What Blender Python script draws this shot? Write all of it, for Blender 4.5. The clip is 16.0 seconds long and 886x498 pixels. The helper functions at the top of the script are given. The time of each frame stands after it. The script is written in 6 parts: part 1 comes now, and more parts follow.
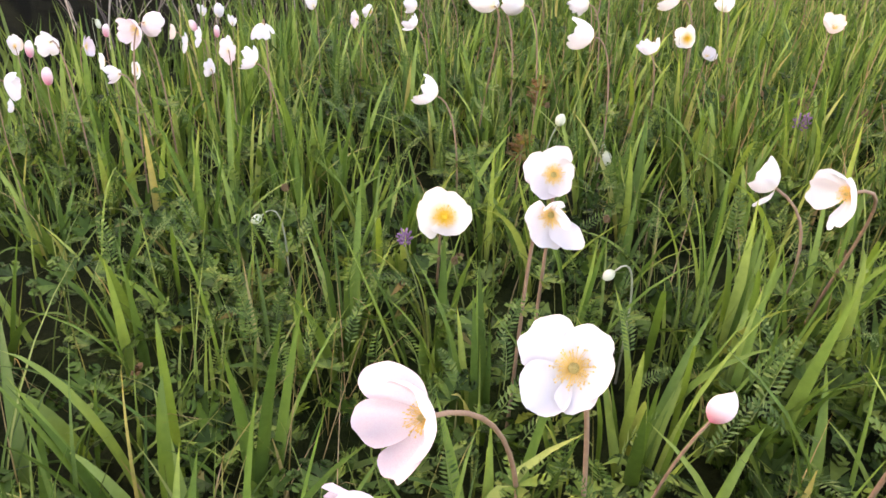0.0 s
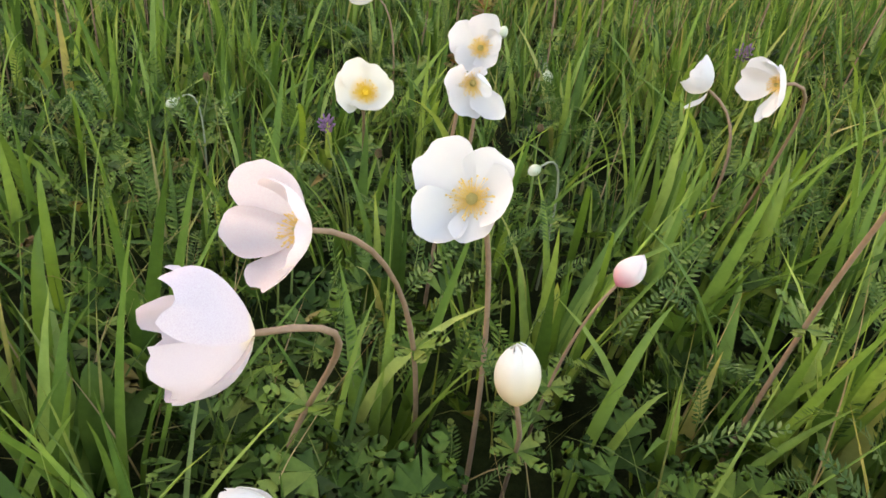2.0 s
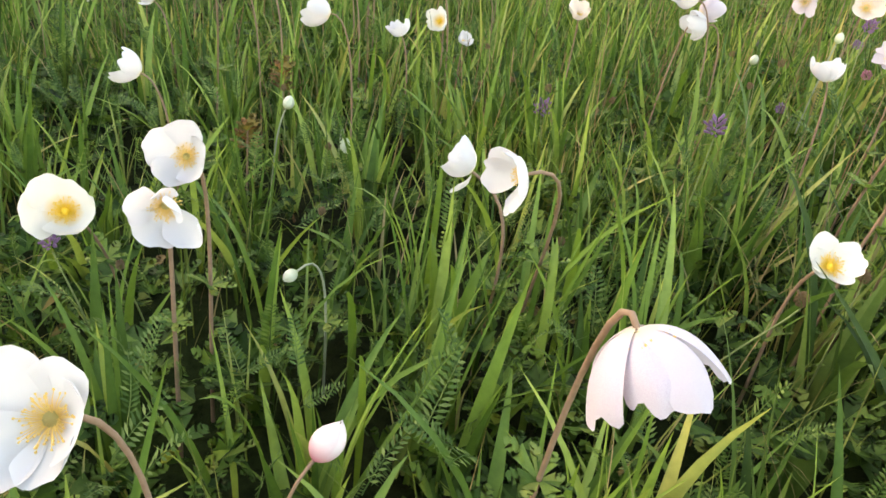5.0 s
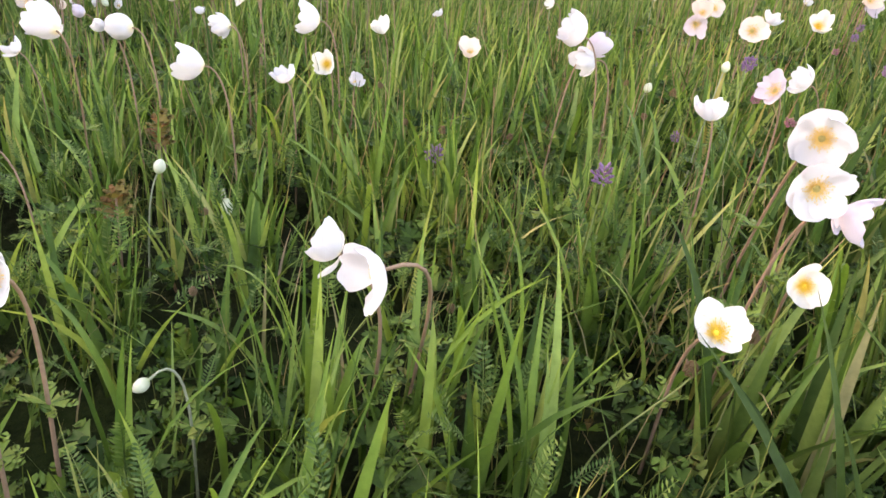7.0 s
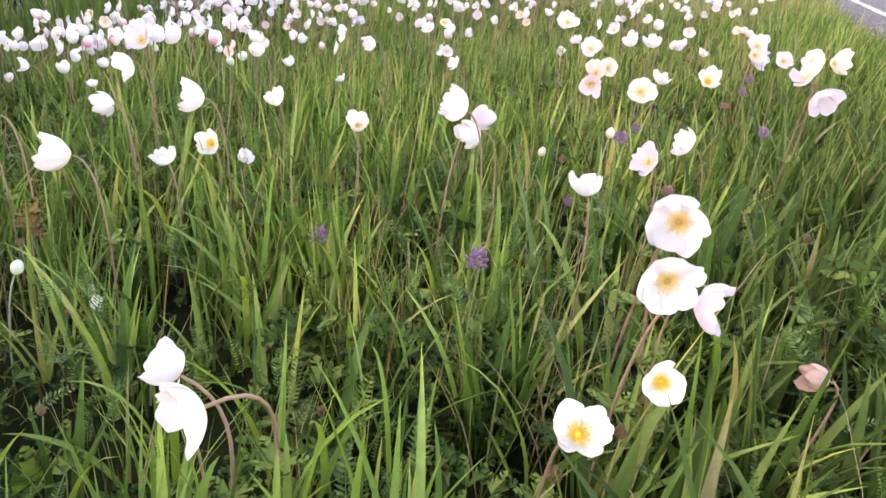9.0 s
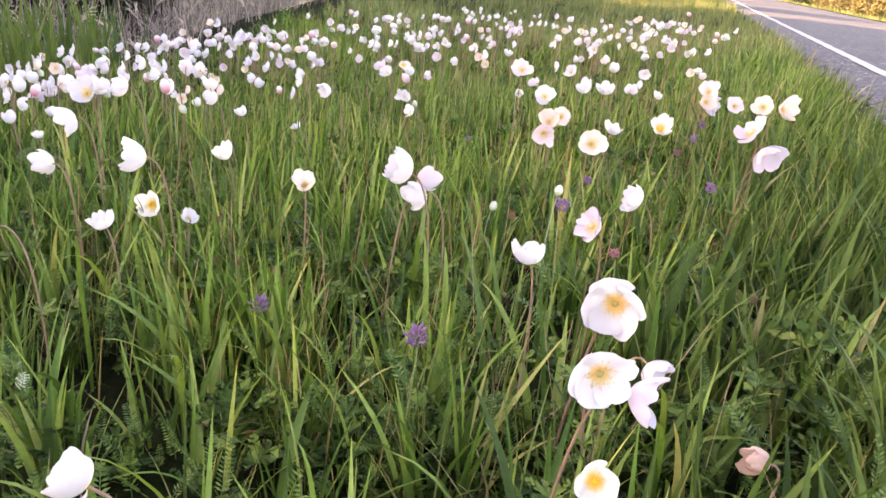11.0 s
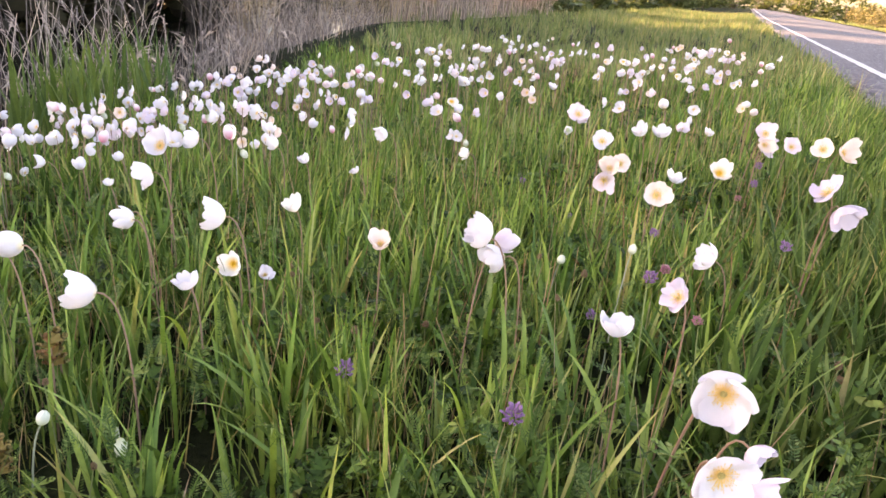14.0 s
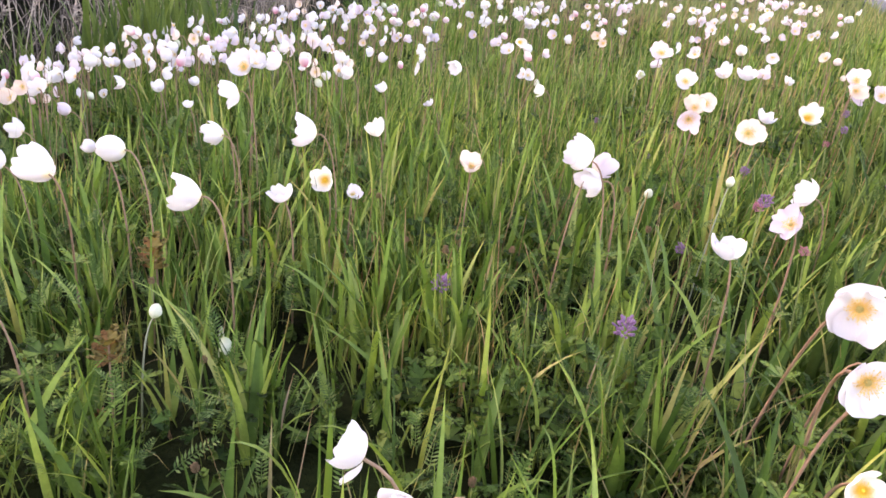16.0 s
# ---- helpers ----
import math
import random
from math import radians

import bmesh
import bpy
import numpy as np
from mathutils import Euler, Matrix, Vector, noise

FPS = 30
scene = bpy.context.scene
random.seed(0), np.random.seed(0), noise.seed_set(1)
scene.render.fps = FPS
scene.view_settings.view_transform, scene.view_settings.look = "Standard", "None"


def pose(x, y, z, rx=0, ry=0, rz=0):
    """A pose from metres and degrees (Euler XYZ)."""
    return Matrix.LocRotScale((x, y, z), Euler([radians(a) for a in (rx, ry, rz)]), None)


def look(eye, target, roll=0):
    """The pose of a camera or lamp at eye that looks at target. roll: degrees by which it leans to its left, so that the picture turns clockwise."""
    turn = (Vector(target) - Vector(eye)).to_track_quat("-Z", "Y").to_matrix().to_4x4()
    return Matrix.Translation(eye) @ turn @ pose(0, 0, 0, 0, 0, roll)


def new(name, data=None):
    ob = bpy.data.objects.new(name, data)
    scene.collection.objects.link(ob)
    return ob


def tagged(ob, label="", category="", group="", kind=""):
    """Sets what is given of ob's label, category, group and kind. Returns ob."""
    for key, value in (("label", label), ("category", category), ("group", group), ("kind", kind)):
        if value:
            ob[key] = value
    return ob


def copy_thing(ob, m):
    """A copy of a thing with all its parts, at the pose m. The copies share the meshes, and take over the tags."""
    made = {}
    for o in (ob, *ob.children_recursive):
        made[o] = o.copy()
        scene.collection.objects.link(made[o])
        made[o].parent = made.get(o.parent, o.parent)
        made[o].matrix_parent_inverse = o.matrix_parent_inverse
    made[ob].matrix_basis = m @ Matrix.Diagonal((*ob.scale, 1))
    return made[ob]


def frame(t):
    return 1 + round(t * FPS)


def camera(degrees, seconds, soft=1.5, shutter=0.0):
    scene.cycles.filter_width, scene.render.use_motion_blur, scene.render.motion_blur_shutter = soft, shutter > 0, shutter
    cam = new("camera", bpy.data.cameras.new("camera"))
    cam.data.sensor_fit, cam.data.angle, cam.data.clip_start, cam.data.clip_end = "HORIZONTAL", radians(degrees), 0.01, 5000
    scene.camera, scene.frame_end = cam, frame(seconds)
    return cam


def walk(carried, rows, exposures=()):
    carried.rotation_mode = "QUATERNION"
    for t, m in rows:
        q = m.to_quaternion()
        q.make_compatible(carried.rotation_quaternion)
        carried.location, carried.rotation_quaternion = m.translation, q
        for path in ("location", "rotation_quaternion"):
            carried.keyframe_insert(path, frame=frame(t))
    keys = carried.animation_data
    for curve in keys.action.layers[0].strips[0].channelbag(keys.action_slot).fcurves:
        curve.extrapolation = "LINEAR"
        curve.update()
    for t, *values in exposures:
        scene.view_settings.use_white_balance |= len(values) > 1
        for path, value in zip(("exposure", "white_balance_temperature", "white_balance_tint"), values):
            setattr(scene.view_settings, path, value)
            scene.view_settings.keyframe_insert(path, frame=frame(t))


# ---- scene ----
# Camera: carried low over a roadside meadow. x to the right of the road's run, y along the road, z up.
cam = camera(61.8, 16.0, soft=1.6)
PATH = [
    (0, (-0.029, -0.291, 0.642), (-1.214, 0.947, -0.39), 3.6),
    (0.5, (-0.002, -0.302, 0.585), (-1.147, 0.947, -0.478), 8.0),
    (1, (0.01, -0.313, 0.556), (-1.093, 0.927, -0.56), 8.8),
    (1.5, (0.01, -0.292, 0.548), (-1.059, 0.975, -0.571), 9.6),
    (2, (0.011, -0.27, 0.551), (-1.028, 1.031, -0.557), 9.6),
    (2.5, (0.015, -0.258, 0.551), (-0.996, 1.066, -0.555), 10.2),
    (3, (0.026, -0.24, 0.559), (-0.96, 1.114, -0.534), 10.3),
    (3.5, (0.039, -0.208, 0.562), (-0.891, 1.203, -0.507), 10.9),
    (4, (0.041, -0.155, 0.572), (-0.841, 1.299, -0.48), 10.4),
    (4.2, (0.039, -0.136, 0.576), (-0.835, 1.334, -0.461), 10.1),
    (6.3, (0.037, -0.023, 0.613), (-0.707, 1.564, -0.349), 9.2),
    (6.5, (0.041, -0.009, 0.617), (-0.685, 1.592, -0.338), 9.2),
    (7, (0.043, 0.019, 0.635), (-0.655, 1.638, -0.309), 8.2),
    (7.5, (0.045, 0.036, 0.656), (-0.653, 1.679, -0.245), 7.3),
    (8, (0.057, 0.047, 0.669), (-0.632, 1.715, -0.192), 7.3),
    (8.5, (0.072, 0.063, 0.681), (-0.583, 1.757, -0.156), 7.3),
    (9, (0.096, 0.104, 0.688), (-0.49, 1.831, -0.132), 7.3),
    (9.2, (0.101, 0.112, 0.687), (-0.464, 1.848, -0.13), 7.5),
    (11.3, (0.118, 0.166, 0.766), (-0.395, 1.962, 0.052), 7.1),
    (11.5, (0.122, 0.17, 0.785), (-0.372, 1.979, 0.089), 6.7),
    (12, (0.132, 0.173, 0.806), (-0.346, 1.993, 0.13), 6.3),
    (12.5, (0.12, 0.173, 0.816), (-0.373, 1.992, 0.147), 6.0),
    (13, (0.09, 0.156, 0.825), (-0.452, 1.964, 0.163), 5.9),
    (13.5, (0.054, 0.148, 0.824), (-0.524, 1.938, 0.147), 5.8),
    (14, (0.019, 0.139, 0.809), (-0.599, 1.908, 0.109), 6.5),
    (14.5, (0.0, 0.133, 0.791), (-0.612, 1.885, 0.044), 7.0),
    (15, (-0.018, 0.116, 0.779), (-0.649, 1.851, 0.01), 7.5),
    (15.5, (-0.035, 0.106, 0.757), (-0.687, 1.82, -0.043), 7.8),
    (16, (-0.06, 0.086, 0.736), (-0.744, 1.775, -0.088), 8.0),
]
walk(cam, [(t, look(eye, target, roll)) for t, eye, target, roll in PATH], exposures=[(0.0, 3.55, 9000, 36), (1.2, 3.18, 9100, 24), (2.5, 3.14, 9200, 19), (4.2, 3.24, 9300, 15), (6.5, 3.42, 8700, 27), (9.0, 3.54, 8300, 33), (12.5, 3.36, 8200, 38), (14.5, 3.40, 8200, 36), (16.0, 3.55, 8250, 38)])

# ---- light: a low evening sun from the left, and the sky ----
SUN_ELEVATION, SUN_AZIMUTH = radians(13), radians(262)
world = bpy.data.worlds.new("evening_sky")
scene.world = world
world.use_nodes = True
sky = world.node_tree.nodes.new("ShaderNodeTexSky")
sky.sky_type, sky.sun_disc = "NISHITA", False
sky.sun_elevation, sky.sun_rotation = SUN_ELEVATION, SUN_AZIMUTH
sky.air_density, sky.dust_density, sky.ozone_density = 1.0, 2.2, 1.0
world.node_tree.links.new(sky.outputs[0], world.node_tree.nodes["Background"].inputs[0])
world.node_tree.nodes["Background"].inputs[1].default_value = 0.15
sun_data = bpy.data.lights.new("sun", "SUN")
sun_data.energy, sun_data.angle, sun_data.color = 4.6, radians(0.6), (1.0, 0.74, 0.48)
sun = new("sun", sun_data)
sun_way = Vector((math.sin(SUN_AZIMUTH) * math.cos(SUN_ELEVATION), math.cos(SUN_AZIMUTH) * math.cos(SUN_ELEVATION), math.sin(SUN_ELEVATION)))
sun.matrix_basis = look((0, 0, 30), tuple(Vector((0, 0, 30)) - sun_way))

# ---- materials ----


def material(name):
    m = bpy.data.materials.new(name)
    m.use_nodes = True
    nodes, links = m.node_tree.nodes, m.node_tree.links
    return m, nodes, links, nodes["Principled BSDF"]


def ramp_node(nodes, stops):
    r = nodes.new("ShaderNodeValToRGB")
    while len(r.color_ramp.elements) < len(stops):
        r.color_ramp.elements.new(0.5)
    for e, (at, col) in zip(r.color_ramp.elements, stops):
        e.position, e.color = at, (*col, 1)
    return r


def noise_node(nodes, links, scale, detail=4.0, rough=0.6, coords="Object"):
    tc = nodes.new("ShaderNodeTexCoord")
    n = nodes.new("ShaderNodeTexNoise")
    n.inputs["Scale"].default_value, n.inputs["Detail"].default_value, n.inputs["Roughness"].default_value = scale, detail, rough
    links.new(tc.outputs[coords], n.inputs["Vector"])
    return n


def mix_colour(nodes, links, fac, a, b, blend="MIX"):
    m = nodes.new("ShaderNodeMix")
    m.data_type, m.blend_type = "RGBA", blend
    for socket, value in ((m.inputs[0], fac), (m.inputs[6], a), (m.inputs[7], b)):
        if isinstance(value, (int, float)):
            socket.default_value = value
        elif isinstance(value, tuple):
            socket.default_value = (*value, 1)
        else:
            links.new(value, socket)
    return m.outputs[2]


def bump(nodes, links, bsdf, height, strength, distance):
    b = nodes.new("ShaderNodeBump")
    b.inputs["Strength"].default_value, b.inputs["Distance"].default_value = strength, distance
    links.new(height, b.inputs["Height"])
    links.new(b.outputs[0], bsdf.inputs["Normal"])


def add_translucent(m, nodes, links, bsdf, colour, share):
    """Light that comes through a thin leaf or petal."""
    t = nodes.new("ShaderNodeBsdfTranslucent")
    if isinstance(colour, tuple):
        t.inputs[0].default_value = (*colour, 1)
    else:
        links.new(colour, t.inputs[0])
    mx = nodes.new("ShaderNodeMixShader")
    mx.inputs[0].default_value = share
    links.new(bsdf.outputs[0], mx.inputs[1])
    links.new(t.outputs[0], mx.inputs[2])
    links.new(mx.outputs[0], nodes["Material Output"].inputs[0])


def leaf_material(name, stops, rough=0.5, share=0.35, grain=220.0, base=None, through_gain=1.6):
    """Green that differs from leaf to leaf, with grain, a slightly darker, yellower base, a warmer tip and light coming
    through.
    """
    m, nodes, links, bsdf = material(name)
    geo = nodes.new("ShaderNodeNewGeometry")
    r = ramp_node(nodes, stops)
    links.new(geo.outputs["Random Per Island"], r.inputs[0])
    n = noise_node(nodes, links, grain, 3.0)
    shade = ramp_node(nodes, [(0.3, (0.72, 0.74, 0.7)), (0.7, (1.15, 1.12, 1.1))])
    links.new(n.outputs[0], shade.inputs[0])
    col = mix_colour(nodes, links, 0.6, r.outputs[0], shade.outputs[0], "MULTIPLY")
    wide = noise_node(nodes, links, 2.6, 3.0)
    drift = ramp_node(nodes, [(0.32, (0.66, 0.76, 0.74)), (0.5, (1.0, 1.0, 1.0)), (0.68, (1.3, 1.2, 1.06))])
    links.new(wide.outputs[0], drift.inputs[0])
    col = mix_colour(nodes, links, 0.8, col, drift.outputs[0], "MULTIPLY")
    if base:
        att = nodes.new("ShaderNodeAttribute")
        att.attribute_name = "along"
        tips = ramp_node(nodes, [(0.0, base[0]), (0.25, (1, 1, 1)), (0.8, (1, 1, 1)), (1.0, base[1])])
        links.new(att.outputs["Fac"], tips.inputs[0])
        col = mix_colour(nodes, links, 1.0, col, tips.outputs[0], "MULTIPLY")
    links.new(col, bsdf.inputs["Base Color"])
    bsdf.inputs["Roughness"].default_value = rough
    bsdf.inputs["Specular IOR Level"].default_value = 0.12
    bump(nodes, links, bsdf, n.outputs[0], 0.25, 0.001)
    gain = mix_colour(nodes, links, 1.0, col, (through_gain, through_gain * 1.0, through_gain * 0.55), "MULTIPLY")
    add_translucent(m, nodes, links, bsdf, gain, share)
    return m


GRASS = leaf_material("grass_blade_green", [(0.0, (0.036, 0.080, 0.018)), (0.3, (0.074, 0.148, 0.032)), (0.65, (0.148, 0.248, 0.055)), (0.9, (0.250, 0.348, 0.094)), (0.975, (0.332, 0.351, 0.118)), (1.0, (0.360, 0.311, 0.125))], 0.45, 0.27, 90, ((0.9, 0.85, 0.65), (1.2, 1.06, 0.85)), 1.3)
# Darker copy of the meadow green: the roadside shade is in its colour.
SHADED_EDGE_GRASS = leaf_material("shaded_verge_edge_grass", [(0.0, (0.030, 0.062, 0.016)), (0.5, (0.070, 0.124, 0.034)), (0.88, (0.132, 0.200, 0.058)), (1.0, (0.230, 0.210, 0.110))], 0.5, 0.3, 90, ((0.9, 0.85, 0.65), (1.2, 1.06, 0.85)), 1.3)
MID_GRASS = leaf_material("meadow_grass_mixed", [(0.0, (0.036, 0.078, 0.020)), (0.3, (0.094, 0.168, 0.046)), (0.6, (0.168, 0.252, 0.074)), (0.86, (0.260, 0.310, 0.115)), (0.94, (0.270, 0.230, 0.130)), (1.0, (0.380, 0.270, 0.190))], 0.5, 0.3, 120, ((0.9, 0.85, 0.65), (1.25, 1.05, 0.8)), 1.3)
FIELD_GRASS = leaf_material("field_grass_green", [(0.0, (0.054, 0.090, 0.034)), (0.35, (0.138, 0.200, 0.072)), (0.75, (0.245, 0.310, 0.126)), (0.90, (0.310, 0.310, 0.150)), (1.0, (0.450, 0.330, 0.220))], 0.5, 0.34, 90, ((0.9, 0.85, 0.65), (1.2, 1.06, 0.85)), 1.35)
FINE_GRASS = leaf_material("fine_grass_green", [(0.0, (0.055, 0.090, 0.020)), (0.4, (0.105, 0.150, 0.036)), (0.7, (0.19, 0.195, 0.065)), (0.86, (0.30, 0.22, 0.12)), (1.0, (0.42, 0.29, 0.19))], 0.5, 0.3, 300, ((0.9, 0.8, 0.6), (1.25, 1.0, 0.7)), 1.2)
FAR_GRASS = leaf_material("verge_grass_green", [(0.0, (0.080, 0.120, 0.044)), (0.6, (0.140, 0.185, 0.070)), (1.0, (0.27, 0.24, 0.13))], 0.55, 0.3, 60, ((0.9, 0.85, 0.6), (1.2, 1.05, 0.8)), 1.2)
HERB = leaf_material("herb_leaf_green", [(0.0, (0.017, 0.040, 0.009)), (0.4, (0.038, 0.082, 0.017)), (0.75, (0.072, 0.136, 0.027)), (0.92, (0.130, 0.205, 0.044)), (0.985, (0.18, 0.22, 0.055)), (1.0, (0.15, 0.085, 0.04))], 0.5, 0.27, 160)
VETCH = leaf_material("vetch_leaf_green", [(0.0, (0.040, 0.090, 0.026)), (0.6, (0.085, 0.150, 0.046)), (1.0, (0.17, 0.235, 0.085))], 0.55, 0.3, 200)
RUSSET_GREEN = leaf_material("fading_russet_leaf", [(0.0, (0.10, 0.05, 0.022)), (0.5, (0.17, 0.075, 0.03)), (1.0, (0.16, 0.13, 0.04))], 0.6, 0.25, 160)
DOCK = leaf_material("broad_leaf_green", [(0.0, (0.06, 0.12, 0.026)), (1.0, (0.085, 0.155, 0.034))], 0.4, 0.3, 90)
IRIS = leaf_material("sedge_leaf_green", [(0.0, (0.045, 0.085, 0.026)), (1.0, (0.115, 0.165, 0.045))], 0.45, 0.3, 80)
DRY = leaf_material("dry_straw", [(0.0, (0.20, 0.14, 0.09)), (0.5, (0.33, 0.24, 0.16)), (1.0, (0.46, 0.35, 0.24))], 0.7, 0.2, 120, None, 1.0)
RUSSET = leaf_material("russet_stalk", [(0.0, (0.20, 0.11, 0.065)), (0.5, (0.34, 0.20, 0.11)), (1.0, (0.46, 0.32, 0.18))], 0.7, 0.1, 120, None, 1.0)
REED = leaf_material("dead_reed_straw", [(0.0, (0.11, 0.085, 0.075)), (0.4, (0.28, 0.22, 0.19)), (0.8, (0.50, 0.40, 0.33)), (1.0, (0.62, 0.46, 0.34))], 0.8, 0.1, 40, None, 1.0)
TAN_REED = leaf_material("tan_reed_straw", [(0.0, (0.20, 0.14, 0.085)), (0.5, (0.40, 0.29, 0.18)), (1.0, (0.60, 0.45, 0.29))], 0.8, 0.1, 40, None, 1.0)
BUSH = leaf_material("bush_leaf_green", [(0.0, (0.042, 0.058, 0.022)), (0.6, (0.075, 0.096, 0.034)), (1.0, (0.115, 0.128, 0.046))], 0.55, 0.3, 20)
# Brown thicket leaf, darkened further: the shade it stands in is put into its colour.
DARK_BUSH = leaf_material("shaded_brown_thicket_leaf", [(0.0, (0.028, 0.024, 0.018)), (0.6, (0.05, 0.048, 0.028)), (1.0, (0.075, 0.07, 0.035))], 0.7, 0.15, 20, None, 1.0)
# Bush leaf with the evening sun's yellow put into its green.
SUNLIT_BUSH = leaf_material("sunlit_bush_leaf", [(0.0, (0.085, 0.090, 0.035)), (0.6, (0.135, 0.125, 0.055)), (1.0, (0.18, 0.15, 0.08))], 0.6, 0.25, 20, None, 1.1)


def petal_material(name, body, blush, heart=(0.85, 0.62, 0.18), reach=0.34):
    """Thin silky petal: body colour, blush in veins and patches, a yellowish foot."""
    m, nodes, links, bsdf = material(name)
    n = noise_node(nodes, links, 95.0, 5.0)
    patch = ramp_node(nodes, [(0.42, (0, 0, 0)), (0.72, (1, 1, 1))])
    links.new(n.outputs[0], patch.inputs[0])
    info = nodes.new("ShaderNodeObjectInfo")
    amount = nodes.new("ShaderNodeMath")
    amount.operation = "MULTIPLY"
    links.new(patch.outputs[0], amount.inputs[0])
    links.new(info.outputs["Random"], amount.inputs[1])
    col = mix_colour(nodes, links, amount.outputs[0], body, blush)
    att = nodes.new("ShaderNodeAttribute")
    att.attribute_name = "along"
    foot = ramp_node(nodes, [(0.05, (1, 1, 1)), (reach, (0, 0, 0))])
    links.new(att.outputs["Fac"], foot.inputs[0])
    col = mix_colour(nodes, links, foot.outputs[0], col, heart)
    links.new(col, bsdf.inputs["Base Color"])
    bsdf.inputs["Roughness"].default_value = 0.6
    bsdf.inputs["Specular IOR Level"].default_value = 0.25
    w = nodes.new("ShaderNodeTexWave")
    w.inputs["Scale"].default_value, w.inputs["Distortion"].default_value = 160.0, 3.0
    tc = nodes.new("ShaderNodeTexCoord")
    links.new(tc.outputs["Object"], w.inputs["Vector"])
    bump(nodes, links, bsdf, w.outputs[1], 0.12, 0.0006)
    add_translucent(m, nodes, links, bsdf, col, 0.35)
    return m


PETALS = {
    "white": petal_material("white_petal", (0.70, 0.688, 0.695), (0.745, 0.67, 0.705), (0.84, 0.74, 0.50), 0.22),
    "warm": petal_material("white_petal_golden_heart", (0.70, 0.688, 0.695), (0.745, 0.67, 0.705), (0.88, 0.55, 0.16), 0.30),
    "pink": petal_material("pink_blushed_petal", (0.77, 0.685, 0.70), (0.73, 0.55, 0.60), (0.82, 0.66, 0.46), 0.24),
    "lilac": petal_material("lilac_blushed_petal", (0.66, 0.59, 0.645), (0.58, 0.47, 0.56), (0.78, 0.66, 0.50), 0.22),
    "cream": petal_material("cream_petal", (0.82, 0.79, 0.74), (0.81, 0.77, 0.68), (0.92, 0.56, 0.03), 0.40),
    "peach": petal_material("peach_petal", (0.80, 0.70, 0.62), (0.76, 0.56, 0.47), (0.80, 0.58, 0.34), 0.3),
    "goldbase": petal_material("white_petal_golden_base", (0.78, 0.76, 0.73), (0.78, 0.74, 0.70), (0.80, 0.56, 0.24), 0.80),
    "withered": petal_material("withered_peach_petal", (0.62, 0.43, 0.35), (0.48, 0.30, 0.24), (0.50, 0.36, 0.26), 0.3),
    "pinkbud": petal_material("pink_bud_petal", (0.82, 0.74, 0.73), (0.76, 0.48, 0.53), (0.66, 0.20, 0.28), 0.5),
    "greenbud": petal_material("greenish_bud_petal", (0.70, 0.72, 0.60), (0.58, 0.64, 0.46), (0.38, 0.45, 0.22), 0.5),
}


def plain_material(name, a, b, scale, rough=0.6, relief=0.3, distance=0.001):
    m, nodes, links, bsdf = material(name)
    n = noise_node(nodes, links, scale, 6.0, 0.65)
    col = mix_colour(nodes, links, n.outputs[0], a, b)
    links.new(col, bsdf.inputs["Base Color"])
    bsdf.inputs["Roughness"].default_value = rough
    bump(nodes, links, bsdf, n.outputs[0], relief, distance)
    return m


STEM = plain_material("reddish_downy_stem", (0.15, 0.083, 0.052), (0.34, 0.215, 0.138), 140, 0.75)
BUDSTEM = plain_material("grey_green_downy_stem", (0.20, 0.24, 0.14), (0.32, 0.33, 0.24), 140, 0.75)
STAMEN = plain_material("yellow_anther", (0.80, 0.48, 0.10), (0.88, 0.66, 0.24), 500, 0.7)
GOLD = plain_material("golden_anther", (0.86, 0.50, 0.03), (0.95, 0.66, 0.08), 500, 0.7)
PISTIL = plain_material("green_gold_pistil", (0.46, 0.38, 0.12), (0.66, 0.52, 0.2), 900, 0.8, 0.8, 0.002)
PURPLE = plain_material("violet_floret", (0.05, 0.03, 0.08), (0.34, 0.17, 0.33), 110, 0.6)
CLOVER = plain_material("reddish_floret", (0.20, 0.055, 0.08), (0.40, 0.16, 0.20), 260, 0.65)
SEED = plain_material("brown_seed_head", (0.10, 0.055, 0.03), (0.30, 0.19, 0.09), 320, 0.85, 0.8, 0.002)
GREENSTALK = plain_material("pale_green_stalk", (0.12, 0.17, 0.05), (0.22, 0.26, 0.09), 160, 0.6)
BARK = plain_material("grey_brown_bark", (0.07, 0.055, 0.045), (0.17, 0.14, 0.11), 14, 0.9, 0.8, 0.02)
STONE = plain_material("grey_gravel", (0.04, 0.04, 0.044), (0.26, 0.25, 0.25), 9, 0.85, 0.5, 0.003)


def ground_material():
    m, nodes, links, bsdf = material("shade_toned_meadow_soil")
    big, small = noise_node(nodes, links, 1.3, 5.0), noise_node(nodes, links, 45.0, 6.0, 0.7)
    # Soil and moss tones near black: shade between the blades is put into them.
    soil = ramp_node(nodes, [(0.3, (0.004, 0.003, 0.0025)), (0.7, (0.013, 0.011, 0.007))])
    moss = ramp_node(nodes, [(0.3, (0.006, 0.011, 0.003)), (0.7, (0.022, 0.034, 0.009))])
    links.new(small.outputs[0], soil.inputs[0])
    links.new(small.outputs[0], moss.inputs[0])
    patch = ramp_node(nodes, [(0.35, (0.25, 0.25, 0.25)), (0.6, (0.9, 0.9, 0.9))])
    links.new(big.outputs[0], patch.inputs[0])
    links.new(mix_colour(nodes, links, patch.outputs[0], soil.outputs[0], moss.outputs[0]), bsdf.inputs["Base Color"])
    bsdf.inputs["Roughness"].default_value = 0.95
    bsdf.inputs["Specular IOR Level"].default_value = 0.04
    bump(nodes, links, bsdf, small.outputs[0], 0.8, 0.02)
    return m


